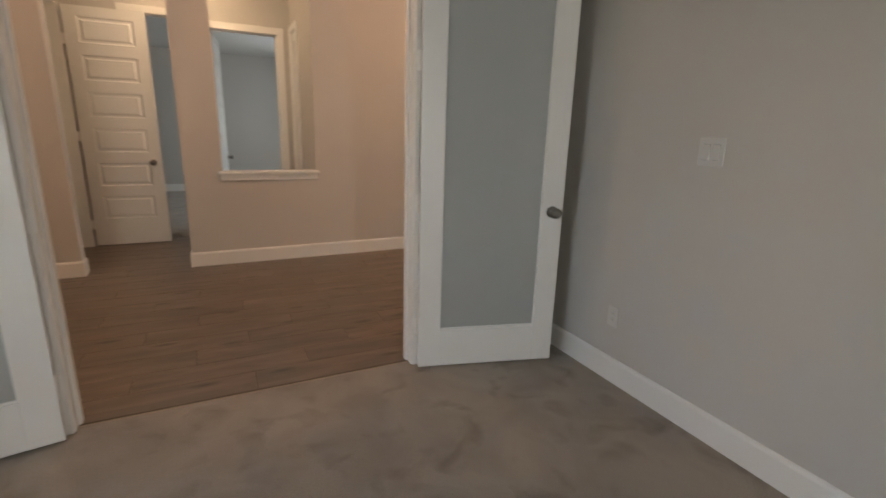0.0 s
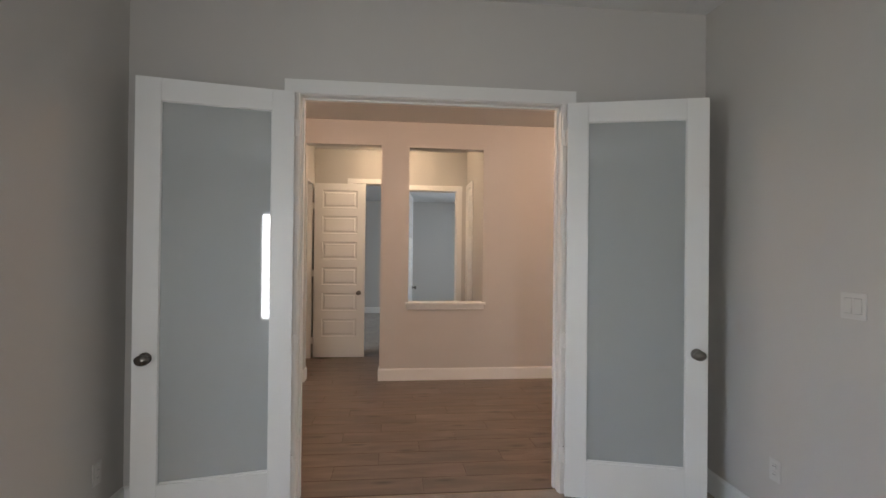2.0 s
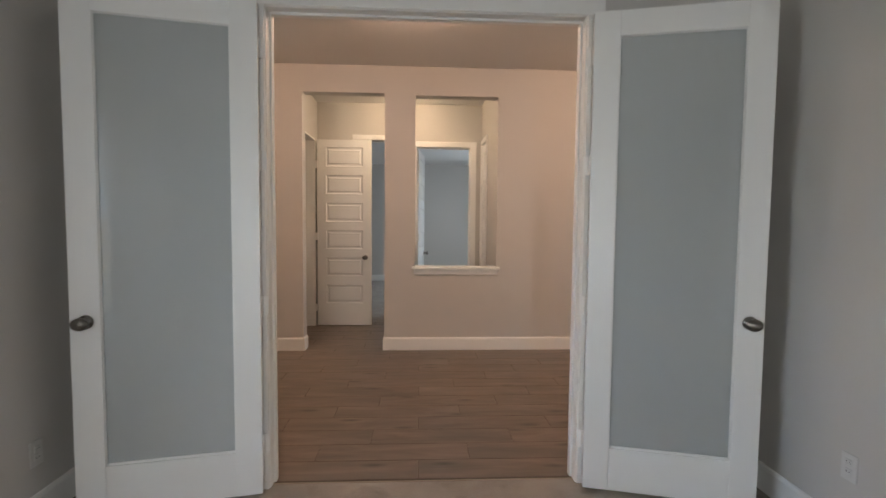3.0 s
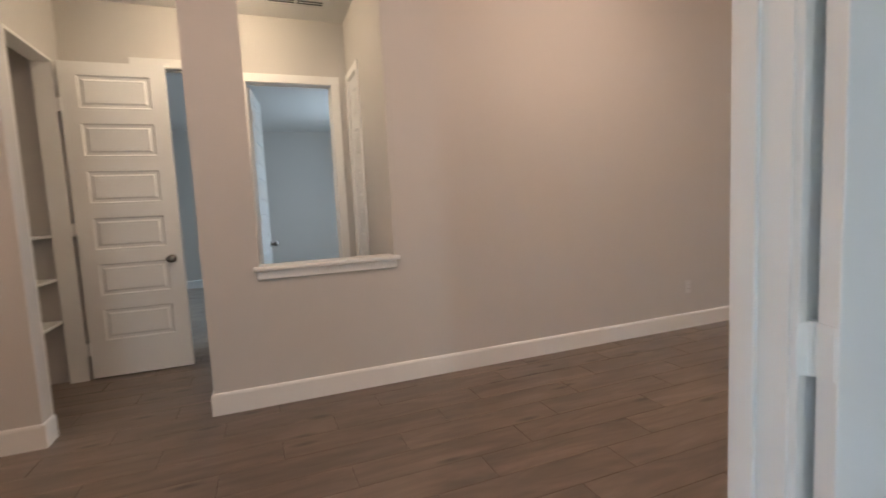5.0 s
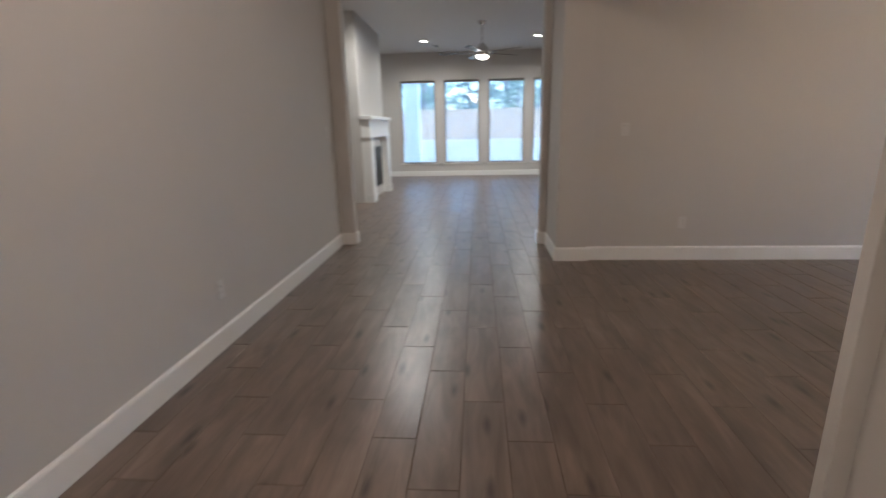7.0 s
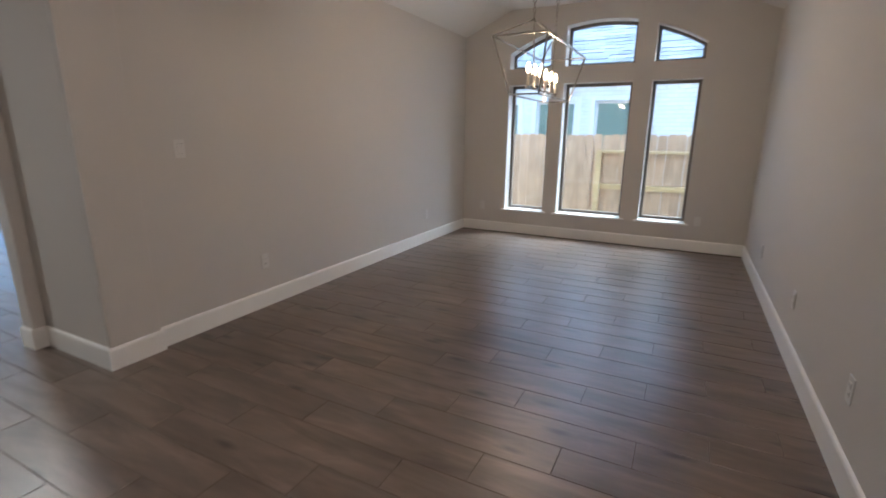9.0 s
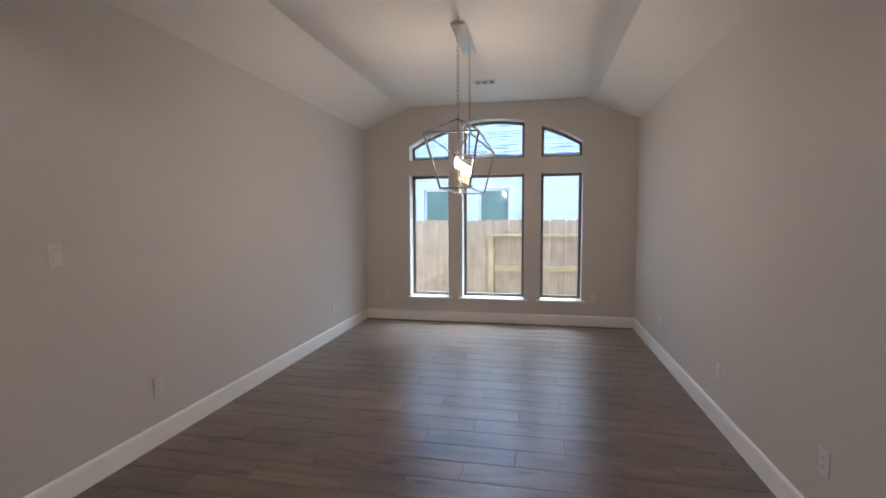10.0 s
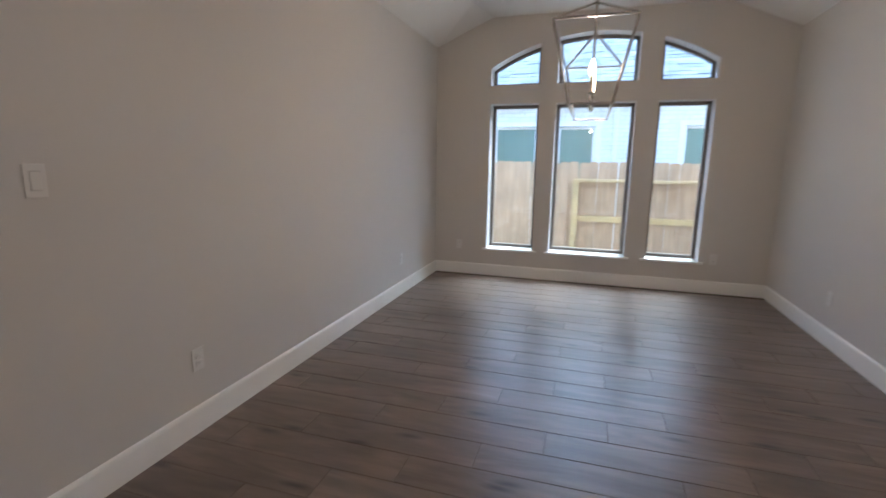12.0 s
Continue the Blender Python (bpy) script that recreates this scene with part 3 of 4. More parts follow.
lining_y("door_jamb_study", -0.81, 0.81, 2.46, -0.004, 0.103)
casing_y("casing_study_inside", -0.815, 0.815, 2.465, 0.0, -1)
casing_y("casing_study_hall", -0.815, 0.815, 2.465, 0.10, 1, t=0.014)
lining_y("door_jamb_bedroom", -0.085, 0.655, 2.42, VY - 0.004, VY + 0.124)
casing_y("casing_bedroom", -0.08, 0.66, 2.425, VY, -1, w=0.075)
lining_y("door_jamb_bath", -0.88, -0.30, 2.50, VY - 0.004, VY + 0.124)
casing_y("casing_bath", -0.875, -0.305, 2.505, VY, -1, w=0.07)
lining_x("door_jamb_closet", 3.16, 3.85, 2.46, VX0 - 0.124, VX0 + 0.004)
lining_x("door_jamb_side", 3.52, 3.93, 2.44, VX1 - 0.004, VX1 + 0.124)
casing_x("casing_side", 3.518, 3.935, 2.445, VX1, -1, w=0.06)

# pass-through sill
boards("niche_sill", "white painted wooden sill board in the pass-through niche", "sill", [
    ("sill_board", box(-0.12, 0.84, HY - 0.045, HY + 0.14, 0.892, 0.92, 0.008)),
    ("apron", box(-0.10, 0.82, HY - 0.018, HY - 0.0005, 0.835, 0.8915, 0.005))])


# ---- floor pieces and windows ----
def window_unit(name, x0, x1, z0, z1, top=None, label="", fy=DY - 0.20):
    """A fixed window in the dining end wall: dark frame, glass, and, with top, a curved head."""
    w, d = 0.036, 0.05
    root = empty(name, pose(0, 0, 0), label, "window", kind="structure")
    head = top or (lambda x: z1)
    n = 16 if top else 1
    bm = box(x0, x0 + w, fy - d / 2, fy + d / 2, z0, head(x0), 0.004)
    box(x1 - w, x1, fy - d / 2, fy + d / 2, z0, head(x1), 0.004, bm)
    box(x0 + w, x1 - w, fy - d / 2, fy + d / 2, z0, z0 + w, 0.004, bm)
    for k in range(n):
        xa, xb = x0 + (x1 - x0) * k / n, x0 + (x1 - x0) * (k + 1) / n
        cell = box(xa, xb, fy - d / 2, fy + d / 2, 0, 1)
        for v in cell.verts:
            v.co.z = head(v.co.x) - (w if v.co.z < 0.5 else 0)
        merge(bm, cell)
    part("window_frame", bm, M_BRONZE, root, "dark bronze metal frame")
    bm = bmesh.new()
    for k in range(n):
        xa, xb = x0 + 0.01 + (x1 - x0 - 0.02) * k / n, x0 + 0.01 + (x1 - x0 - 0.02) * (k + 1) / n
        cell = box(xa, xb, fy - 0.003, fy + 0.003, 0, 1)
        for v in cell.verts:
            v.co.z = z0 + 0.01 if v.co.z < 0.5 else head(v.co.x) - 0.01
        merge(bm, cell)
    bmesh.ops.remove_doubles(bm, verts=bm.verts, dist=0.0004)
    inner = [f for f in bm.faces if abs(f.normal.x) > 0.9 and x0 + 0.02 < f.calc_center_median().x < x1 - 0.02]
    bmesh.ops.delete(bm, geom=inner, context='FACES_ONLY')
    pane = part("pane", bm, M_PANE, root, "clear glass pane")
    pane.visible_shadow = False
    if not top:
        part("window_sill", box(x0 - 0.05, x1 + 0.05, DY - 0.172, DY + 0.03, z0 - 0.025, z0 - 0.001, 0.006), M_TRIM, root, "white painted sill")
    return root


for i, (a, b) in enumerate(LOW):
    window_unit("window_%d" % (i + 1), a, b, SILL, HEAD, label="tall fixed window with a dark bronze frame and white sill")
    window_unit("window_%d" % (i + 4), a, b, ARCH0, 0, arch, label="arched transom window with a dark bronze frame")
for i, (a, b) in enumerate(LWIN):
    root = empty("window_%d" % (i + 7), pose(0, 0, 0), "tall picture window with a dark thin frame and white sill", "window", kind="structure")
    bm = box(LX + 0.06, LX + 0.11, a, a + 0.035, 0.36, 2.61, 0.004)
    box(LX + 0.06, LX + 0.11, b - 0.035, b, 0.36, 2.61, 0.004, bm)
    box(LX + 0.06, LX + 0.11, a + 0.035, b - 0.035, 0.36, 0.395, 0.004, bm)
    box(LX + 0.06, LX + 0.11, a + 0.035, b - 0.035, 2.55, 2.61, 0.004, bm)
    part("window_frame", bm, M_BRONZE, root, "dark bronze metal frame")
    part("pane", box(LX + 0.082, LX + 0.088, a + 0.02, b - 0.02, 0.38, 2.59), M_DIM_GLASS, root, "bluish glass pane tinted to dim the bright view").visible_shadow = False
    # translucent sheet stands in for the pale haze of the overexposed view
    part("haze_screen", box(LX + 0.118, LX + 0.121, a + 0.03, b - 0.03, 0.385, 2.58), M_HAZE_SCREEN, root, "pale woven insect screen that hazes the view outside")
    part("window_sill", box(LX - 0.03, LX + 0.06, a - 0.05, b + 0.05, 0.335, 0.359, 0.005), M_TRIM, root, "white painted sill")
for name, boxes_of_frame, pane_box in (
        ("window_12", [(-0.34, -0.30, -6.10, -6.07, 0.28, 2.18), (-0.04, 0.0, -6.10, -6.07, 0.28, 2.18), (-0.30, -0.04, -6.10, -6.07, 0.28, 0.32), (-0.30, -0.04, -6.10, -6.07, 2.14, 2.18)], (-0.32, -0.02, -6.09, -6.084, 0.30, 2.16)),
        ("window_13", [(2.24, 2.29, 5.6, 5.65, 0.7, 2.3), (2.24, 2.29, 7.15, 7.2, 0.7, 2.3), (2.24, 2.29, 5.65, 7.15, 0.7, 0.75), (2.24, 2.29, 5.65, 7.15, 2.25, 2.3)], (2.262, 2.268, 5.62, 7.18, 0.72, 2.28)),
        # added west window, unseen, there for the study's side light
        ("window_14", [(-1.90, -1.86, -2.4, -2.36, 0.43, 2.2), (-1.90, -1.86, -1.24, -1.2, 0.43, 2.2), (-1.90, -1.86, -2.36, -1.24, 0.43, 0.47), (-1.90, -1.86, -2.36, -1.24, 2.16, 2.2)], (-1.883, -1.877, -2.38, -1.22, 0.45, 2.18))):
    root = empty(name, pose(0, 0, 0), "plain window out of direct view with a dark bronze frame", "window", kind="structure")
    bm = bmesh.new()
    for b6 in boxes_of_frame:
        box(*b6, 0.003, bm)
    part("window_frame", bm, M_BRONZE, root)
    part("pane", box(*pane_box), M_PANE, root).visible_shadow = False


# ---- doors ----
def knob(parent, x, y, z, ny, mat=M_PEWTER):
    """An egg knob on a round rose that points along ny."""
    bm = turned([(0.001, 0), (0.033, 0.001), (0.033, 0.006), (0.026, 0.010), (0.012, 0.012), (0.011, 0.030), (0.020, 0.036), (0.028, 0.048), (0.030, 0.058), (0.026, 0.068), (0.014, 0.075), (0.002, 0.077)], 28)
    for v in bm.verts:
        if v.co.z > 0.033:
            v.co.x *= 1.25
    bm.transform(Matrix.Translation((x, y, z)) @ Euler((radians(-90 * ny), 0, 0)).to_matrix().to_4x4())
    return smooth(part("door_knob", bm, mat, parent, "dark nickel egg-shaped knob"))


def hinge(parent, x, y, z, side=1, T=0.042):
    """A butt hinge: a barrel behind the leaf's back and a plate let into its edge."""
    bm = cyl((x, y, z - 0.05), (x, y, z + 0.05), 0.009, seg=12)
    xa, xb = sorted((x - side * 0.0022, x + side * 0.0005))
    box(xa, xb, -T / 2 + 0.006, y + 0.002, z - 0.048, z + 0.048, 0.0008, bm)
    xa, xb = sorted((x - side * 0.032, x))
    box(xa, xb, y - 0.001, y + 0.0015, z - 0.048, z + 0.048, 0.0005, bm)
    return part("hinge", bm, M_TRIM, parent, "white painted butt hinge")


def french_door(name, m, side, label):
    """A full-light leaf, hinged at its origin, reaching along side * x, with frosted glass."""
    W, H, T, ST, TR, BR = 0.82, 2.455, 0.042, 0.125, 0.125, 0.235
    root = empty(name, m, label, "door", "pair of study doors")
    X = lambda a, b: sorted((side * a, side * b))
    for a, b in ((0.0, ST), (W - ST, W)):
        part("stile", box(*X(a, b), -T / 2, T / 2, 0.012, H, 0.003), M_DOOR, root)
    part("top_rail", box(*X(ST, W - ST), -T / 2, T / 2, H - TR, H - 0.001, 0.003), M_DOOR, root)
    part("bottom_rail", box(*X(ST, W - ST), -T / 2, T / 2, 0.013, BR, 0.003), M_DOOR, root)
    xa, xb = X(ST, W - ST)
    for sy in (-1, 1):
        ya, yb = sorted((sy * 0.006, sy * 0.014))
        bm = box(xa, xa + 0.005, ya, yb, BR, H - TR, 0.002)
        box(xb - 0.005, xb, ya, yb, BR, H - TR, 0.002, bm)
        box(xa + 0.012, xb - 0.005, ya, yb, BR, BR + 0.012, 0.002, bm)
        box(xa + 0.005, xb - 0.005, ya, yb, H - TR - 0.005, H - TR, 0.002, bm)
        part("glazing_bead", bm, M_DOOR, root)
    part("glass_panel", box(xa + 0.001, xb - 0.001, -0.004, 0.004, BR + 0.001, H - TR - 0.001), M_FROST, root, "frosted grey-blue glass panel")
    for ny in (-1, 1):
        knob(root, side * (W - 0.065), ny * T / 2, 0.928, ny)
    for z in (0.25, 0.97, 1.70, 2.25):
        hinge(root, 0.0, T / 2 + 0.008, z, side)
    return root


french_door("french_door", pose(-0.832, -0.055, 0, 0, 0, 11.0), -1, "white full-light french door with frosted glass, standing open against the study wall")
french_door("french_door", pose(0.832, -0.055, 0, 0, 0, -15.0), 1, "white full-light french door with frosted glass, standing open beside the switch wall")


def panel_door(name, m, W, H, label, knob_at=None, panels=6):
    """A moulded leaf with a column of raised panels, hinged at its origin, along +x, faces at y = 0 and thickness behind."""
    T = 0.036
    root = empty(name, m, label, "door")
    st, bot, gap = 0.115, 0.307, 0.118
    ph = (H - 0.10 - bot - gap * (panels - 1)) / panels
    rects = [(st, W - st, bot + k * (ph + gap), bot + k * (ph + gap) + ph) for k in range(panels)]
    leaf = wall('y', -T / 2, T / 2, 0, W, 0.012, H, rects)
    part("leaf", leaf, M_DOOR, root)
    for a, b, c, d in rects:
        bm = box(a - 0.001, b + 0.001, -0.006, 0.006, c - 0.001, d + 0.001)
        for ny in (-1, 1):
            base = T / 2 - 0.010
            steps = ((0.0, T / 2 - 0.001), (0.010, base - 0.004), (0.024, base - 0.004), (0.040, T / 2 - 0.003))
            loops = []
            for inset, y in steps:
                loops.append([bm.verts.new((x, ny * y, z)) for x, z in ((a + inset, c + inset), (b - inset, c + inset), (b - inset, d - inset), (a + inset, d - inset))])
            for p, q in zip(loops, loops[1:]):
                for k in range(4):
                    bm.faces.new((p[k], p[(k + 1) % 4], q[(k + 1) % 4], q[k]))
            bm.faces.new(loops[-1])
        part("panel", bm, M_DOOR, root)
    if knob_at is not None:
        for ny in (-1, 1):
            knob(root, knob_at, ny * T / 2, 0.925, ny)
    for z in (0.25, 1.2, 2.15):
        hinge(root, 0.0, -T / 2 - 0.003, z)
    return root


panel_door("panel_door", pose(VX0 + 0.03, 3.872, 0, 0, 0, -1), 0.715, 2.475, "white six-panel door standing wide open before the linen closet", 0.635)
panel_door("panel_door", pose(-0.07, VY + 0.14, 0, 0, 0, 83), 0.74, 2.41, "white six-panel door opened into the bedroom", 0.68)
panel_door("panel_door", pose(VX1 + 0.022, 3.532, 0, 0, 0, 90), 0.395, 2.43, "white narrow panel door closed in the vestibule side wall")

# linen closet shelves
for z in (0.50, 0.835, 1.17):
    tagged(put("closet_shelf", box(-1.998, VX0 - 0.13, HY + 0.145, VY - 0.125, z - 0.02, z, 0.003), M_TRIM), "white painted shelf board in the linen closet", "shelf", "closet shelves")


# ---- electrical plates and vents ----
def plate(name, m, w, h, kind, label):
    """A wall plate whose face looks along -y: 'outlet' with two receptacles, 'switch' with paddles."""
    root = empty(name, m, label, "outlet" if kind == "outlet" else "light switch")
    part("cover", box(-w / 2, w / 2, -0.006, 0.0, -h / 2, h / 2, 0.003), M_PLATE, root)
    if kind == "outlet":
        for z in (-0.02, 0.02):
            part("receptacle", box(-0.016, 0.016, -0.009, -0.005, z - 0.014, z + 0.014, 0.003), M_PLATE, root)
            # raised dark strips stand for the shaded slot holes
            bm = box(-0.008, -0.006, -0.0095, -0.0085, z - 0.004, z + 0.005)
            box(0.006, 0.008, -0.0095, -0.0085, z - 0.004, z + 0.005, 0, bm)
            part("slot", bm, M_SLOT, root)
    elif kind == "switch":
        n = max(1, round(w / 0.06) - (0 if w > 0.1 else 0))
        for k in range(n):
            x = (k - (n - 1) / 2) * 0.046
            bm = box(x - 0.0165, x + 0.0165, -0.010, -0.005, -0.033, 0.033, 0.002)
            for v in bm.verts:
                if v.co.z > 0 and v.co.y < -0.007:
                    v.co.y += 0.003
            part("paddle", bm, M_PLATE, root)
            # grey sheet stands for the shade in the gap round the paddle
            part("gap", box(x - 0.0172, x + 0.0172, -0.0066, -0.0060, -0.0345, 0.0345), M_GAP_SHADE, root)
    return root


FACE = {"s": 0, "n": 180, "e": 90, "w": -90}
OUT = "white duplex outlet with its cover plate on the wall"
SW = "white paddle light switch plate on the wall"
for nm, x, y, z, f, w, k, lab in (
        ("light_switch", 1.789, -1.013, 1.30, "w", 0.118, "switch", "white double paddle light switch plate on the wall"),
        ("outlet", 1.789, -0.59, 0.38, "w", 0.072, "outlet", OUT),
        ("outlet", -1.789, -0.25, 0.33, "e", 0.072, "outlet", OUT),
        ("outlet", 3.604, HY - 0.001, 0.386, "s", 0.072, "outlet", OUT),
        ("light_switch", 6.02, HY - 0.001, 1.33, "s", 0.072, "switch", SW),
        ("light_switch", DX1 - 0.001, -0.414, 1.30, "w", 0.072, "switch", SW),
        ("outlet", DX1 - 0.001, -1.033, 0.384, "w", 0.072, "outlet", OUT),
        ("outlet", DX1 - 0.001, -3.73, 0.377, "w", 0.072, "outlet", OUT),
        ("outlet", 1.921, -0.76, 0.387, "e", 0.072, "outlet", OUT),
        ("outlet", 1.921, -2.0, 0.386, "e", 0.072, "outlet", OUT),
        ("outlet", 1.921, -3.56, 0.37, "e", 0.072, "outlet", OUT),
        ("outlet", 5.319, DY + 0.001, 0.372, "n", 0.072, "outlet", OUT),
        ("outlet", 2.449, DY + 0.001, 0.38, "n", 0.072, "outlet", OUT),
        ("outlet", 9.539, 3.62, 0.40, "w", 0.072, "outlet", OUT)):
    plate(nm, pose(x, y, z, 0, 0, FACE[f]), w, 0.118, k, lab)


def vent(name, x0, x1, y0, y1, z, cells, label):
    root = empty(name, pose((x0 + x1) / 2, (y0 + y1) / 2, z), label, "vent")
    w, d = (x1 - x0) / 2, (y1 - y0) / 2
    bm = box(-w, w, -d, -d + 0.02, -0.008, 0, 0.002)
    box(-w, w, d - 0.02, d, -0.008, 0, 0.002, bm)
    for k in range(cells + 1):
        x = -w + 0.01 + (2 * w - 0.02) * k / cells
        box(x - 0.01, x + 0.01, -d + 0.02, d - 0.02, -0.008, 0, 0.002, bm)
    part("frame", bm, M_PLATE, root)
    # dark sheet in place of the unlit duct behind the slats
    part("duct_shade", box(-w + 0.005, w - 0.005, -d + 0.005, d - 0.005, -0.002, -0.0005), M_SLOT, root)
    n = max(3, int(2 * d / 0.045))
    for k in range(n):
        y = -d + 0.03 + (2 * d - 0.06) * k / (n - 1)
        s = box(-w + 0.02, w - 0.02, y - 0.001, y + 0.001, -0.008, -0.002)
        part("slat", s, M_PLATE, root)
    return root


vent("ceiling_vent", 3.66, 3.918, -3.98, -3.83, DINE_Z - 0.001, 3, "white three-section air vent in the dining room ceiling")
vent("ceiling_vent", 0.12, 0.60, 3.57, 3.72, VEST_Z - 0.001, 2, "white return-air vent in the vestibule ceiling")
vent("ceiling_vent", 13.3, 13.6, 1.95, 2.1, LIVE_Z - 0.001, 2, "white air vent in the living room ceiling")


def downlight(name, x, y, z, label):
    root = empty(name, pose(x, y, z), label, "ceiling light", "recessed downlights")
    ring = bmesh.new()
    a = turned([(0.094, 0.0), (0.096, -0.004), (0.090, -0.007), (0.074, -0.006), (0.070, 0.0)], 32)
    merge(ring, a)
    part("trim_ring", ring, M_PLATE, root)
    part("lens", turned([(0.069, -0.0075), (0.071, -0.0085), (0.060, -0.0095), (0.002, -0.0098)], 32), M_CAN, root, "glowing diffuser")
    return root


for cx, cy in LIVING_CANS:
    downlight("recessed_downlight", cx, cy, LIVE_Z - 0.001, "lit recessed downlight in the living room ceiling")
# added fixtures out of view, number and places chosen to light the hall
for cx, cy in ADDED_HALL_CANS:
    downlight("unseen_ceiling_light", cx, cy, HALL_Z - 0.001, "unseen flush ceiling light added to light the hall")
downlight("unseen_ceiling_light", -0.25, 3.35, VEST_Z - 0.001, "lit flush ceiling light in the vestibule ceiling")


# ---- chandelier ----
def chandelier():
    X, Y = 3.816, -2.53
    root = empty("chandelier", pose(X, Y, 0), "polished nickel lantern chandelier with six lit candle bulbs on two chains", "chandelier")
    part("canopy", box(-0.06, 0.06, -0.345, 0.345, DINE_Z - 0.028, DINE_Z - 0.001, 0.006), M_NICKEL, root, "polished rectangular ceiling canopy")
    ZB, ZS, ZT = 1.71, 2.11, 2.27
    LB, LS, LT = 0.50, 0.66, 0.33
    WB, WS = 0.115, 0.205
    w = 0.013
    corner = lambda h, l, z: [(-h, -l, z), (h, -l, z), (h, l, z), (-h, l, z)]
    bot, sho = corner(WB, LB, ZB), corner(WS, LS, ZS)
    for ring, nm in ((bot, "bottom_rail"), (sho, "shoulder_rail")):
        for k in range(4):
            part(nm, bar(ring[k], ring[(k + 1) % 4], w), M_NICKEL, root)
    for k in range(4):
        part("side_bar", bar(bot[k], sho[k], w), M_NICKEL, root)
        end = (0, -LT if sho[k][1] < 0 else LT, ZT)
        part("roof_bar", bar(sho[k], end, w), M_NICKEL, root)
    part("ridge_bar", bar((0, -LT, ZT), (0, LT, ZT), w), M_NICKEL, root)
    for sy in (-1, 1):
        part("hanger_loop", cyl((0, sy * LT, ZT), (0, sy * LT, ZT + 0.05), 0.012, 0.008), M_NICKEL, root)
        part("stem", cyl((0, sy * LT * 0.75, ZB + 0.07), (0, sy * LT, ZT), 0.006), M_NICKEL, root)
        chain = bmesh.new()
        z, k = ZT + 0.045, 0
        while z < DINE_Z - 0.03:
            link = bmesh.new()
            ring = []
            for i in range(12):
                a = 2 * math.pi * i / 12
                c = Vector((0.011 * math.cos(a), 0, 0.021 * math.sin(a)))
                nrm = Vector((math.cos(a), 0, math.sin(a)))
                ring.append([link.verts.new(c + 0.003 * (nrm * math.cos(b) + Vector((0, 1, 0)) * math.sin(b))) for b in (0, 1.57, 3.14, 4.71)])
            for i in range(12):
                for j in range(4):
                    link.faces.new((ring[i][j], ring[(i + 1) % 12][j], ring[(i + 1) % 12][(j + 1) % 4], ring[i][(j + 1) % 4]))
            link.transform(Matrix.Translation((0, sy * LT, z + 0.018)) @ Euler((0, 0, radians(90 * (k % 2)))).to_matrix().to_4x4())
            merge(chain, link)
            z, k = z + 0.034, k + 1
        part("chain", chain, M_NICKEL, root, "nickel link chain")
    part("arm_bar", bar((0, -0.45, ZB + 0.055), (0, 0.45, ZB + 0.055), 0.012), M_NICKEL, root)
    for k in range(6):
        y = (k - 2.5) * 0.165
        sl = cyl((0, y, ZB + 0.07), (0, y, ZB + 0.165), 0.011)
        c = part("candle", sl, M_CANDLE, root, "cream candle sleeve")
        part("cup", turned([(0.004, ZB + 0.05), (0.020, ZB + 0.058), (0.022, ZB + 0.068), (0.010, ZB + 0.070)]), M_NICKEL, root).location.y = y
        b = part("bulb", turned([(0.008, ZB + 0.165), (0.012, ZB + 0.172), (0.0165, ZB + 0.190), (0.014, ZB + 0.212), (0.006, ZB + 0.236), (0.001, ZB + 0.245)], 16), M_BULB, root, "glowing flame-shaped bulb")
        b.location.y = y
        smooth(b)
        b.visible_shadow = False
        lamp_point("candle_light", (X, Y + y, ZB + 0.205), 0.36, WARM, 0.02)
    return root


chandelier()


# ---- living room ----
def fireplace():
    root = empty("fireplace", pose(9.54, 3.12, 0), "white mantel fireplace with a black firebox on a drywall chimney breast", "fireplace")
    part("chimney_breast", box(0, 2.15, 0.0, 1.775, 0, LIVE_Z - 0.002, 0.004), M_WALL, root, "greige drywall chimney breast")
    part("surround", box(0.30, 1.66, -0.05, -0.001, 0.0, 1.22, 0.003), M_MARBLE, root, "pale stone surround")
    for x in (0.02, 1.63):
        part("leg", box(x, x + 0.30, -0.17, -0.001, 0, 1.22, 0.006), M_TRIM, root)
        part("leg_base", box(x - 0.012, x + 0.312, -0.185, -0.001, 0, 0.15, 0.006), M_TRIM, root)
    part("frieze", box(0.02, 1.93, -0.17, -0.001, 1.221, 1.52, 0.005), M_TRIM, root)
    part("moulding", box(-0.005, 1.955, -0.185, -0.001, 1.20, 1.235, 0.006), M_TRIM, root)
    part("shelf", box(-0.03, 1.98, -0.215, -0.001, 1.521, 1.59, 0.008), M_TRIM, root)
    fb = box(0.50, 1.46, -0.064, -0.0505, 0.20, 1.00, 0.002)
    part("firebox", fb, M_BLACK, root, "black metal firebox front")
    part("firebox_glass", box(0.56, 1.40, -0.070, -0.0645, 0.27, 0.92), M_BLACK, root)
    for k in range(5):
        part("louvre", box(0.55, 1.41, -0.069, -0.0645, 0.215 + k * 0.009, 0.219 + k * 0.009), M_SLOT, root)
    return root


fireplace()


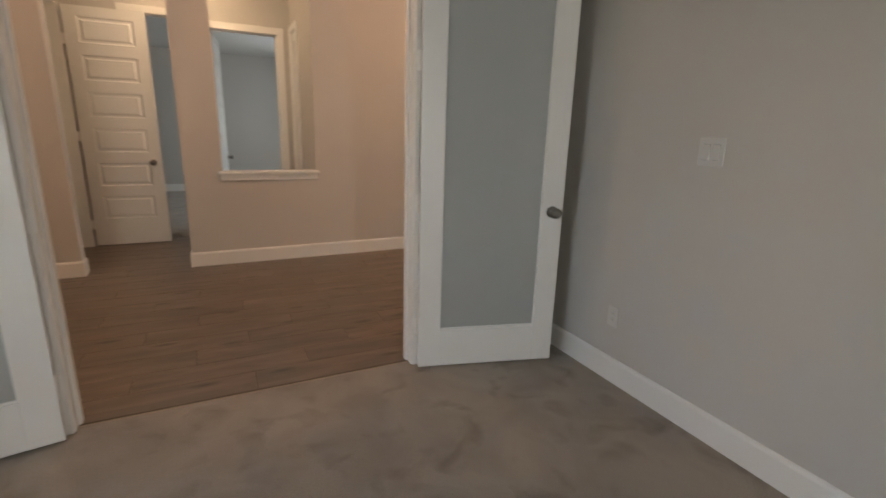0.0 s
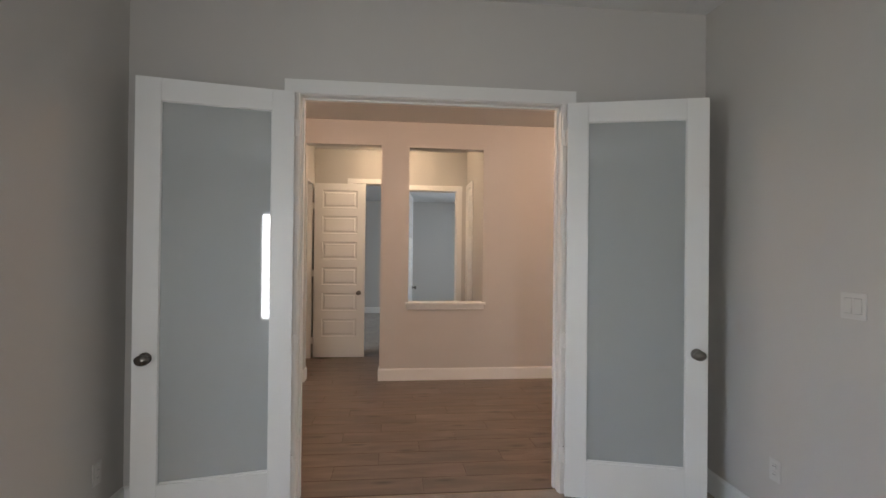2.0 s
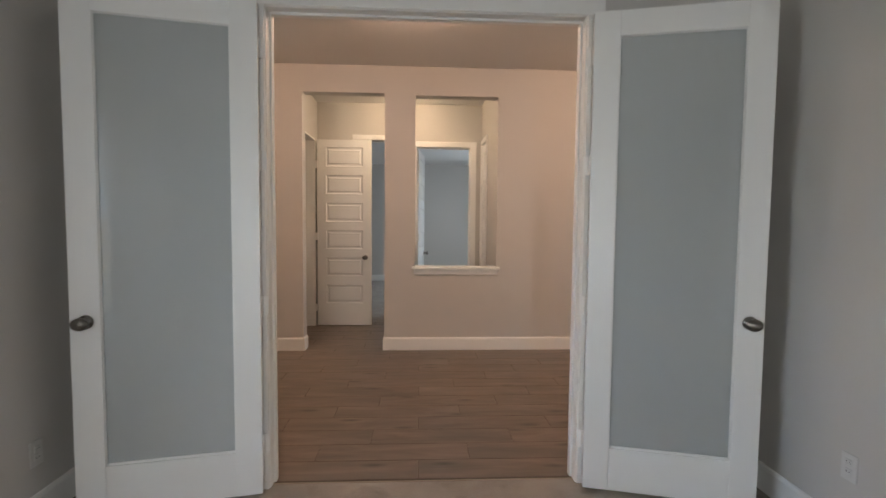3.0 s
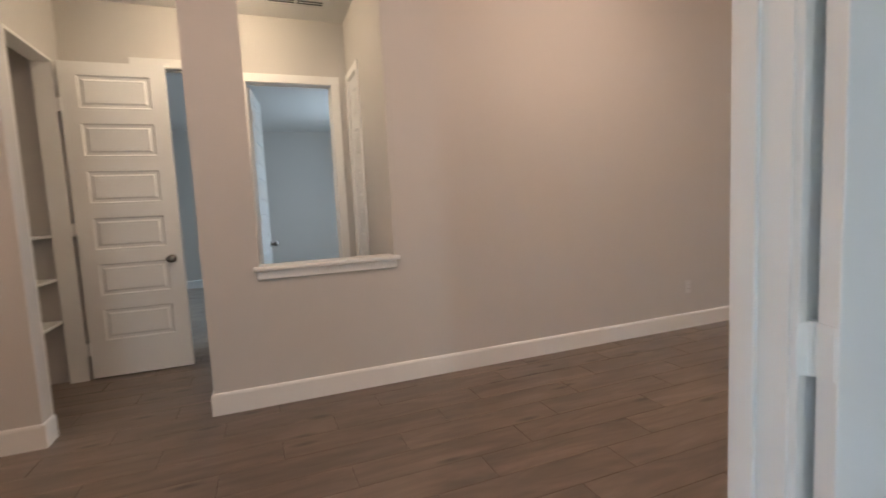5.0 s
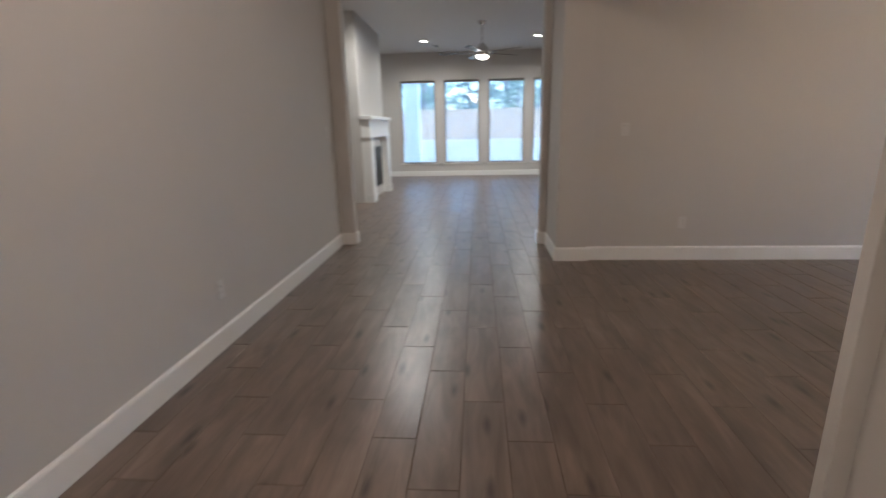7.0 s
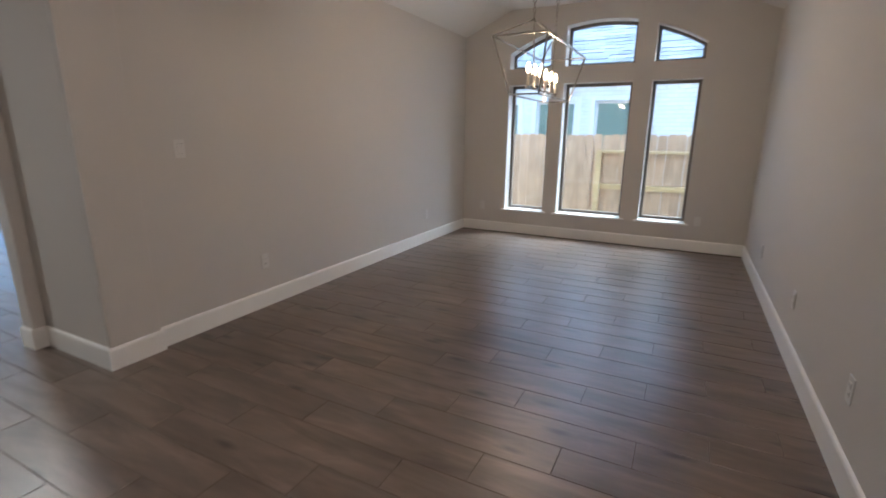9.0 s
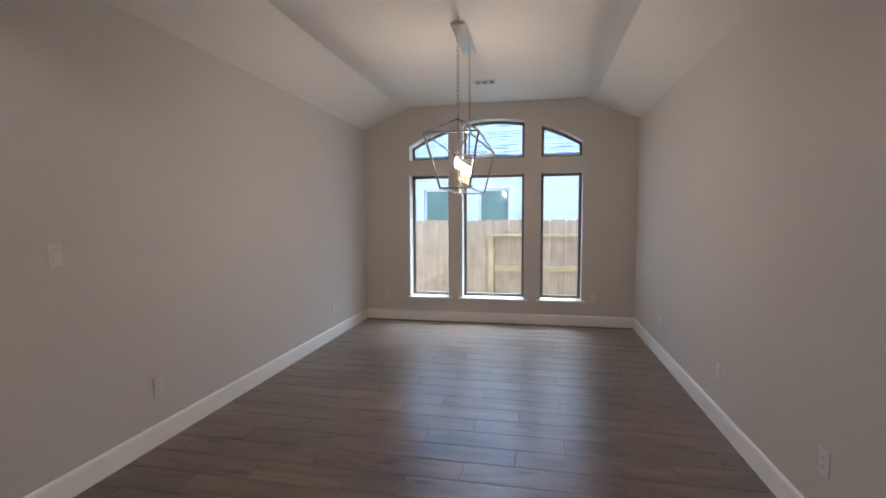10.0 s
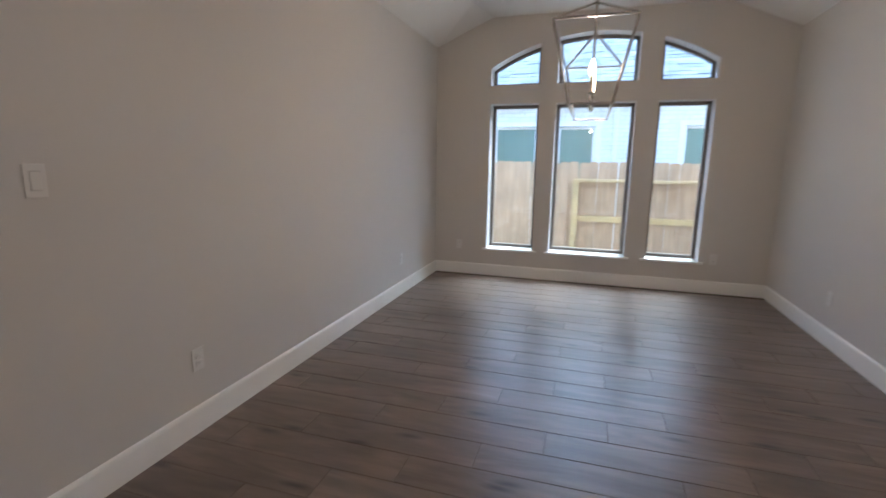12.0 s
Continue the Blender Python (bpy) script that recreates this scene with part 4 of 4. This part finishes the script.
def ceiling_fan():
    root = empty("ceiling_fan", pose(10.76, 0.90, 0), "brushed nickel ceiling fan with dark blades and a lit bowl", "ceiling fan")
    Z = LIVE_Z
    part("canopy", turned([(0.02, Z - 0.07), (0.06, Z - 0.05), (0.075, Z - 0.002)]), M_NICKEL, root)
    part("downrod", cyl((0, 0, Z - 0.42), (0, 0, Z - 0.06), 0.014), M_NICKEL, root)
    part("motor", turned([(0.05, Z - 0.64), (0.12, Z - 0.63), (0.13, Z - 0.56), (0.10, Z - 0.47), (0.05, Z - 0.41), (0.02, Z - 0.40)]), M_NICKEL, root, "brushed nickel motor housing")
    part("light_bowl", turned([(0.01, Z - 0.70), (0.07, Z - 0.69), (0.11, Z - 0.66), (0.115, Z - 0.641)]), M_CAN, root, "glowing light bowl")
    for k in range(5):
        a = 2 * math.pi * k / 5 + 0.3
        bm = box(0.20, 0.84, -0.065, 0.065, -0.005, 0.005, 0.004)
        for v in bm.verts:
            v.co.y *= 0.75 + 0.4 * (v.co.x - 0.2)
        bm.transform(Matrix.Translation((0, 0, Z - 0.575)) @ Euler((0, 0, a)).to_matrix().to_4x4() @ Euler((radians(11), 0, 0)).to_matrix().to_4x4())
        bl = part("blade", bm, M_BLADE, root)
        arm = box(0.11, 0.24, -0.018, 0.018, -0.012, -0.005, 0.002)
        arm.transform(Matrix.Translation((0, 0, Z - 0.575)) @ Euler((0, 0, a)).to_matrix().to_4x4())
        part("blade_arm", arm, M_NICKEL, bl)
    return root


ceiling_fan()


# ---- outdoors ----
GZ = -0.30
g = bmesh.new()
bmesh.ops.create_grid(g, x_segments=80, y_segments=80, size=400)
for v in g.verts:
    v.co.z = GZ + min(max(v.co.x - 10, 0) * 0.05, 2.0)
structure("ground", g, M_GRASS, "pale winter lawn and bare earth around the house", "ground")


def picket_mesh(h, w=0.1405, t=0.016):
    bm = bmesh.new()
    c = 0.028
    prof = ((-w / 2, 0), (w / 2, 0), (w / 2, h - c), (w / 2 - c, h), (-w / 2 + c, h), (-w / 2, h - c))
    f = [bm.verts.new((x, -t / 2, z)) for x, z in prof]
    b = [bm.verts.new((x, t / 2, z)) for x, z in prof]
    bm.faces.new(f), bm.faces.new(b[::-1])
    for k in range(6):
        bm.faces.new((f[k], f[(k + 1) % 6], b[(k + 1) % 6], b[k]))
    bmesh.ops.recalc_face_normals(bm, faces=bm.faces)
    me = bpy.data.meshes.new("picket")
    bm.to_mesh(me)
    bm.free()
    me.materials.append(M_FENCE)
    return me


def fence(name, m, length, h, rails_from, rails, label):
    """A dog-eared picket fence along x; rails show on its -y... face from rails_from on."""
    root = empty(name, m, label, "fence")
    me = picket_mesh(h)
    n = int(length / 0.142)
    rnd = random.Random(4)
    for k in range(n):
        p = new("picket", me)
        p.parent = root
        back = rails_from is not None and 0.071 + k * 0.142 < rails_from[1]
        p.matrix_basis = pose(0.071 + k * 0.142 + (rnd.uniform(-0.006, 0.006) if back else 0), (-0.02 if back else 0.0) + rnd.uniform(-0.002, 0.002), rnd.uniform(-0.012, 0.004), 0, rnd.uniform(-0.25, 0.25), 0)
    if rails_from is not None:
        for z in rails:
            part("rail", box(rails_from[0], rails_from[1], -0.0115, 0.035, z - 0.045, z + 0.045, 0.004), M_RAIL, root, "pale pine rail")
        part("cap_rail", box(rails_from[0] - 0.04, rails_from[1], -0.0115, 0.09, h - 0.30, h - 0.258, 0.004), M_RAIL, root)
        x = rails_from[1] - 0.045
        while x > rails_from[0]:
            part("post", box(x - 0.045, x + 0.045, 0.036, 0.085, 0.0, h - 0.305, 0.004), M_RAIL, root)
            x -= 2.4
    return root


fence("picket_fence", pose(-3.0, -6.81, GZ), 14.0, 1.72, (0.0, 7.03), (0.30, 0.86), "new cedar picket fence with dog-eared tops and pine rails")


def neighbour():
    root = empty("neighbour_house", pose(0, -8.50, GZ), "white painted brick house with a grey shingle roof behind the fence", "house")
    wins = [(6.0, 6.60), (4.80, 5.62), (3.74, 4.42), (1.60, 2.27)]
    part("wall", wall('y', -0.2, 0.0, -4, 12, 0, 2.86, [(a, b, 1.0, 2.37) for a, b in wins]), M_NBRICK, root, "white painted brick wall")
    part("back_wall", wall('y', -6.2, -6.0, -4, 12, 0, 2.86), M_NBRICK, root)
    for a, b in wins:
        bm = box(a - 0.09, a, -0.02, 0.03, 0.9, 2.46, 0.004)
        box(b, b + 0.09, -0.02, 0.03, 0.9, 2.46, 0.004, bm)
        box(a, b, -0.02, 0.03, 2.37, 2.46, 0.004, bm)
        box(a, b, -0.02, 0.03, 0.91, 1.0, 0.004, bm)
        w = part("window", bm, M_TRIM, root, "white window trim")
        bm = box(a + 0.002, a + 0.05, -0.10, -0.05, 1.0, 2.368, 0.003)
        box(b - 0.05, b - 0.002, -0.10, -0.05, 1.0, 2.368, 0.003, bm)
        box(a + 0.05, b - 0.05, -0.10, -0.05, 2.32, 2.368, 0.003, bm)
        box(a + 0.05, b - 0.05, -0.10, -0.05, 1.002, 1.05, 0.003, bm)
        part("sash", bm, M_TRIM, w)
        part("pane", box(a + 0.04, b - 0.04, -0.078, -0.072, 1.04, 2.33), M_NGLASS, w)
    part("soffit", box(-4.3, 12.3, -0.0, 0.42, 2.86, 2.89), M_TRIM, root)
    down = box(3.36, 3.43, 0.01, 0.075, 0.05, 2.84, 0.008)
    part("downspout", down, M_TRIM, root, "white metal downspout")
    part("fascia", box(-4.3, 12.3, 0.42, 0.45, 2.84, 3.0, 0.004), M_TRIM, root)
    roof = bmesh.new()
    pitch, run = radians(33), 0.145
    rnd = random.Random(9)
    for k in range(28):
        y, z = 0.47 - k * run * math.cos(pitch), 3.0 + k * run * math.sin(pitch)
        x = -4.3 - rnd.uniform(0, 0.3)
        while x < 12.3:
            w = rnd.uniform(0.28, 0.36)
            t = rnd.uniform(0.018, 0.030)
            own = box(x, x + w - 0.006, -run * 0.93, 0, 0, t)
            own.transform(Matrix.Translation((0, y, z)) @ Euler((-pitch, 0, 0)).to_matrix().to_4x4())
            me_add(roof, own)
            x += w
    r = part("roof", to_bm(roof), M_NSHINGLE, root, "grey asphalt shingle roof")
    part("roof_deck", slope_box(-4.3, 12.3, 0.46, 3.0 - 0.012, 28 * run, pitch), M_SHINGLE, root)
    return root


def me_add(acc, own):
    """Collects small pieces without a bmesh that grows."""
    acc_v, acc_f = POOL.setdefault(id(acc), ([], []))
    base = len(acc_v)
    own.verts.ensure_lookup_table()
    own.verts.index_update()
    acc_v.extend(tuple(v.co) for v in own.verts)
    acc_f.extend(tuple(base + v.index for v in f.verts) for f in own.faces)
    own.free()


def to_bm(acc):
    vs, fs = POOL.pop(id(acc))
    me = bpy.data.meshes.new("tmp")
    me.from_pydata(vs, [], fs)
    acc.from_mesh(me)
    bpy.data.meshes.remove(me)
    return acc


def slope_box(x0, x1, y, z, length, pitch):
    bm = box(x0, x1, -length, 0, -0.08, 0)
    bm.transform(Matrix.Translation((0, y, z)) @ Euler((-pitch, 0, 0)).to_matrix().to_4x4())
    return bm


POOL = {}


def brick_material():
    m, t, p = nodes_of("neighbour_brick")
    L = t.links.new
    tc = t.nodes.new("ShaderNodeTexCoord")
    mp = t.nodes.new("ShaderNodeMapping")
    mp.inputs["Rotation"].default_value = (radians(90), 0, 0)
    b = t.nodes.new("ShaderNodeTexBrick")
    b.inputs["Color1"].default_value, b.inputs["Color2"].default_value = (0.80, 0.80, 0.79, 1), (0.72, 0.72, 0.71, 1)
    b.inputs["Mortar"].default_value = (0.62, 0.62, 0.61, 1)
    b.inputs["Scale"].default_value = 1.0
    b.inputs["Brick Width"].default_value, b.inputs["Row Height"].default_value, b.inputs["Mortar Size"].default_value = 0.21, 0.075, 0.006
    L(tc.outputs["Object"], mp.inputs["Vector"]), L(mp.outputs[0], b.inputs["Vector"])
    L(b.outputs["Color"], p.inputs["Base Color"])
    p.inputs["Roughness"].default_value = 0.8
    bp = t.nodes.new("ShaderNodeBump")
    bp.invert = True
    bp.inputs["Strength"].default_value, bp.inputs["Distance"].default_value = 0.6, 0.006
    L(b.outputs["Fac"], bp.inputs["Height"]), L(bp.outputs[0], p.inputs["Normal"])
    return m


def island_shingle():
    m, t, p = nodes_of("neighbour_shingle")
    L = t.links.new
    geo = t.nodes.new("ShaderNodeNewGeometry")
    ramp = t.nodes.new("ShaderNodeValToRGB")
    ramp.color_ramp.elements[0].color = (0.10, 0.10, 0.105, 1)
    ramp.color_ramp.elements[1].color = (0.20, 0.20, 0.205, 1)
    L(geo.outputs["Random Per Island"], ramp.inputs["Fac"]), L(ramp.outputs["Color"], p.inputs["Base Color"])
    p.inputs["Roughness"].default_value = 0.9
    return m


M_NBRICK, M_NSHINGLE = brick_material(), island_shingle()
neighbour()

# back yard beyond the living room windows
yard_z = lambda x: GZ + max(x - 10, 0) * 0.05
fence("picket_fence", pose(29, 14, yard_z(29) - 0.05, 0, 0, -90), 28.0, 1.75, (0.0, 28.0), (0.30, 0.90), "weathered wooden yard fence with rails")
tagged(put("patio_column", box(17.0, 17.42, 2.93, 3.42, GZ, 3.4, 0.01), M_STUCCO), "pale painted square patio column outside", "column")
tagged(put("patio_slab", box(14.62, 17.6, -5.0, 5.0, GZ - 0.05, -0.08, 0.01), surface("patio_concrete", (0.48, 0.47, 0.45), 0.85, vary=0.12, scale=3, grain=80, bump=0.3)), "pale concrete patio slab beside the house", "patio")


def pine(m, h, seed, label):
    """A tall tree: tapered trunk, limbs and a ragged crown of many small leaf blades."""
    rnd = random.Random(seed)
    root = empty("pine_tree", m, label, "tree", "trees behind the fence")
    trunk = bmesh.new()
    pts = [Vector((rnd.uniform(-0.05, 0.05) * k, rnd.uniform(-0.05, 0.05) * k, h * k / 7)) for k in range(8)]
    for k in range(7):
        cyl(pts[k], pts[k + 1], 0.17 * (1 - k / 8), 0.17 * (1 - (k + 1) / 8), 8, trunk)
    part("trunk", trunk, M_BARK, root)
    vs, fs = [], []
    limbs = bmesh.new()
    for k in range(60):
        z = h * (0.06 + 0.92 * k / 60)
        a, reach = rnd.uniform(0, 6.283), (1.0 - k / 68) * rnd.uniform(0.9, 2.1)
        p = pts[min(6, int(z / h * 7))].lerp(pts[min(7, int(z / h * 7) + 1)], z / h * 7 % 1)
        q = p + Vector((math.cos(a) * reach, math.sin(a) * reach, rnd.uniform(-0.1, 0.5)))
        cyl(p, q, 0.03, 0.008, 5, limbs)
        for i in range(46):
            f = rnd.uniform(0.25, 1.1)
            c = p.lerp(q, f) + Vector((rnd.gauss(0, 0.22), rnd.gauss(0, 0.22), rnd.gauss(0, 0.16)))
            d = Vector((rnd.gauss(0, 1), rnd.gauss(0, 1), rnd.gauss(0, 0.7))).normalized()
            e = d.cross(Vector((rnd.gauss(0, 1), rnd.gauss(0, 1), rnd.gauss(0, 1)))).normalized()
            l, w = rnd.uniform(0.10, 0.22), rnd.uniform(0.03, 0.06)
            b = len(vs)
            vs += [tuple(c - d * l), tuple(c + e * w), tuple(c + d * l), tuple(c - e * w)]
            fs.append((b, b + 1, b + 2, b + 3))
    part("limbs", limbs, M_BARK, root)
    me = bpy.data.meshes.new("crown")
    me.from_pydata(vs, [], fs)
    me.materials.append(M_LEAF)
    crown = new("crown", me)
    crown.parent = root
    return root


rt = random.Random(21)
for k in range(16):
    x, y = 31 + rt.uniform(0, 9), 11.5 - k * 1.35 + rt.uniform(-0.5, 0.5)
    pine(pose(x, y, yard_z(x) - 0.1), rt.uniform(8, 13), 100 + k, "tall pine tree with a ragged green crown behind the fence")


# ---- plank floor ----
PW, PL, GAP = 0.2035, 0.912, 0.0038
grout = bmesh.new()
for r in ((-3.2, LX, 0.03, HY + 0.14), (DX0, DX1, DY, 0.03), (6.33, LX, -4.5, 0.03), (6.33, LX, HY + 0.14, 4.9), (-2.0, 1.9, HY + 0.14, VY + 0.06)):
    box(r[0], r[1], r[2], r[3], -0.10, -0.0025, 0, grout)
floor = structure("floor", grout, M_GROUT, "wood-look porcelain plank floor in brown grey with dark joints", "floor")


def plank_bm(x0, x1, y0, y1):
    c = 0.0016
    vs = [(x0, y0, -0.01), (x1, y0, -0.01), (x1, y1, -0.01), (x0, y1, -0.01), (x0, y0, -c), (x1, y0, -c), (x1, y1, -c), (x0, y1, -c),
          (x0 + c, y0 + c, 0), (x1 - c, y0 + c, 0), (x1 - c, y1 - c, 0), (x0 + c, y1 - c, 0)]
    fs = [(8, 9, 10, 11)] + [(a, (a + 1) % 4, 4 + (a + 1) % 4, 4 + a) for a in range(4)] + [(4 + a, 4 + (a + 1) % 4, 8 + (a + 1) % 4, 8 + a) for a in range(4)]
    return vs, fs


def spans(y):
    """The stretches of x that the plank floor covers in the row at y."""
    if y < 0.03:
        return [(DX0, DX1), (6.45, LX)] if y > DY else [(6.45, LX)]
    if y < HY + 0.05:
        return [(-3.2, LX)]
    return [(-2.0, VX1 + 0.12), (6.45, LX)] if y < VY + 0.06 else [(6.45, LX)]


cache = {}
far_v, far_f = [], []
row = 0
y0 = -0.553 - 22 * PW
while y0 < 4.9:
    if y0 + PW < DY:
        y0 += PW
        row += 1
        continue
    for s0, s1 in spans(y0 + PW / 2):
        ya, yb = y0 + GAP / 2, y0 + PW - GAP / 2
        x = 3.308 + (row - 21) * PL / 3 - 40 * PL
        while x + PL < s0:
            x += PL
        while x < s1:
            xa, xb = max(x, s0) + GAP / 2, min(x + PL, s1) - GAP / 2
            if xb - xa > 0.02:
                if xa > 7.0:
                    vs, fs = plank_bm(xa, xb, ya, yb)
                    b = len(far_v)
                    far_v += vs
                    far_f += [tuple(b + i for i in f) for f in fs]
                else:
                    L = round(xb - xa, 3)
                    if L not in cache:
                        vs, fs = plank_bm(0, L, 0, yb - ya)
                        me = bpy.data.meshes.new("plank")
                        me.from_pydata(vs, [], fs)
                        me.materials.append(M_TILE)
                        cache[L] = me
                    p = new("plank", cache[L])
                    p.parent = floor
                    p.location = (xa, ya, 0)
            x += PL
    y0 += PW
    row += 1
me = bpy.data.meshes.new("far_planks")
me.from_pydata(far_v, [], far_f)
me.materials.append(M_TILE)
fp = tagged(new("far_planks", me), kind="stuff")
fp.parent = floor
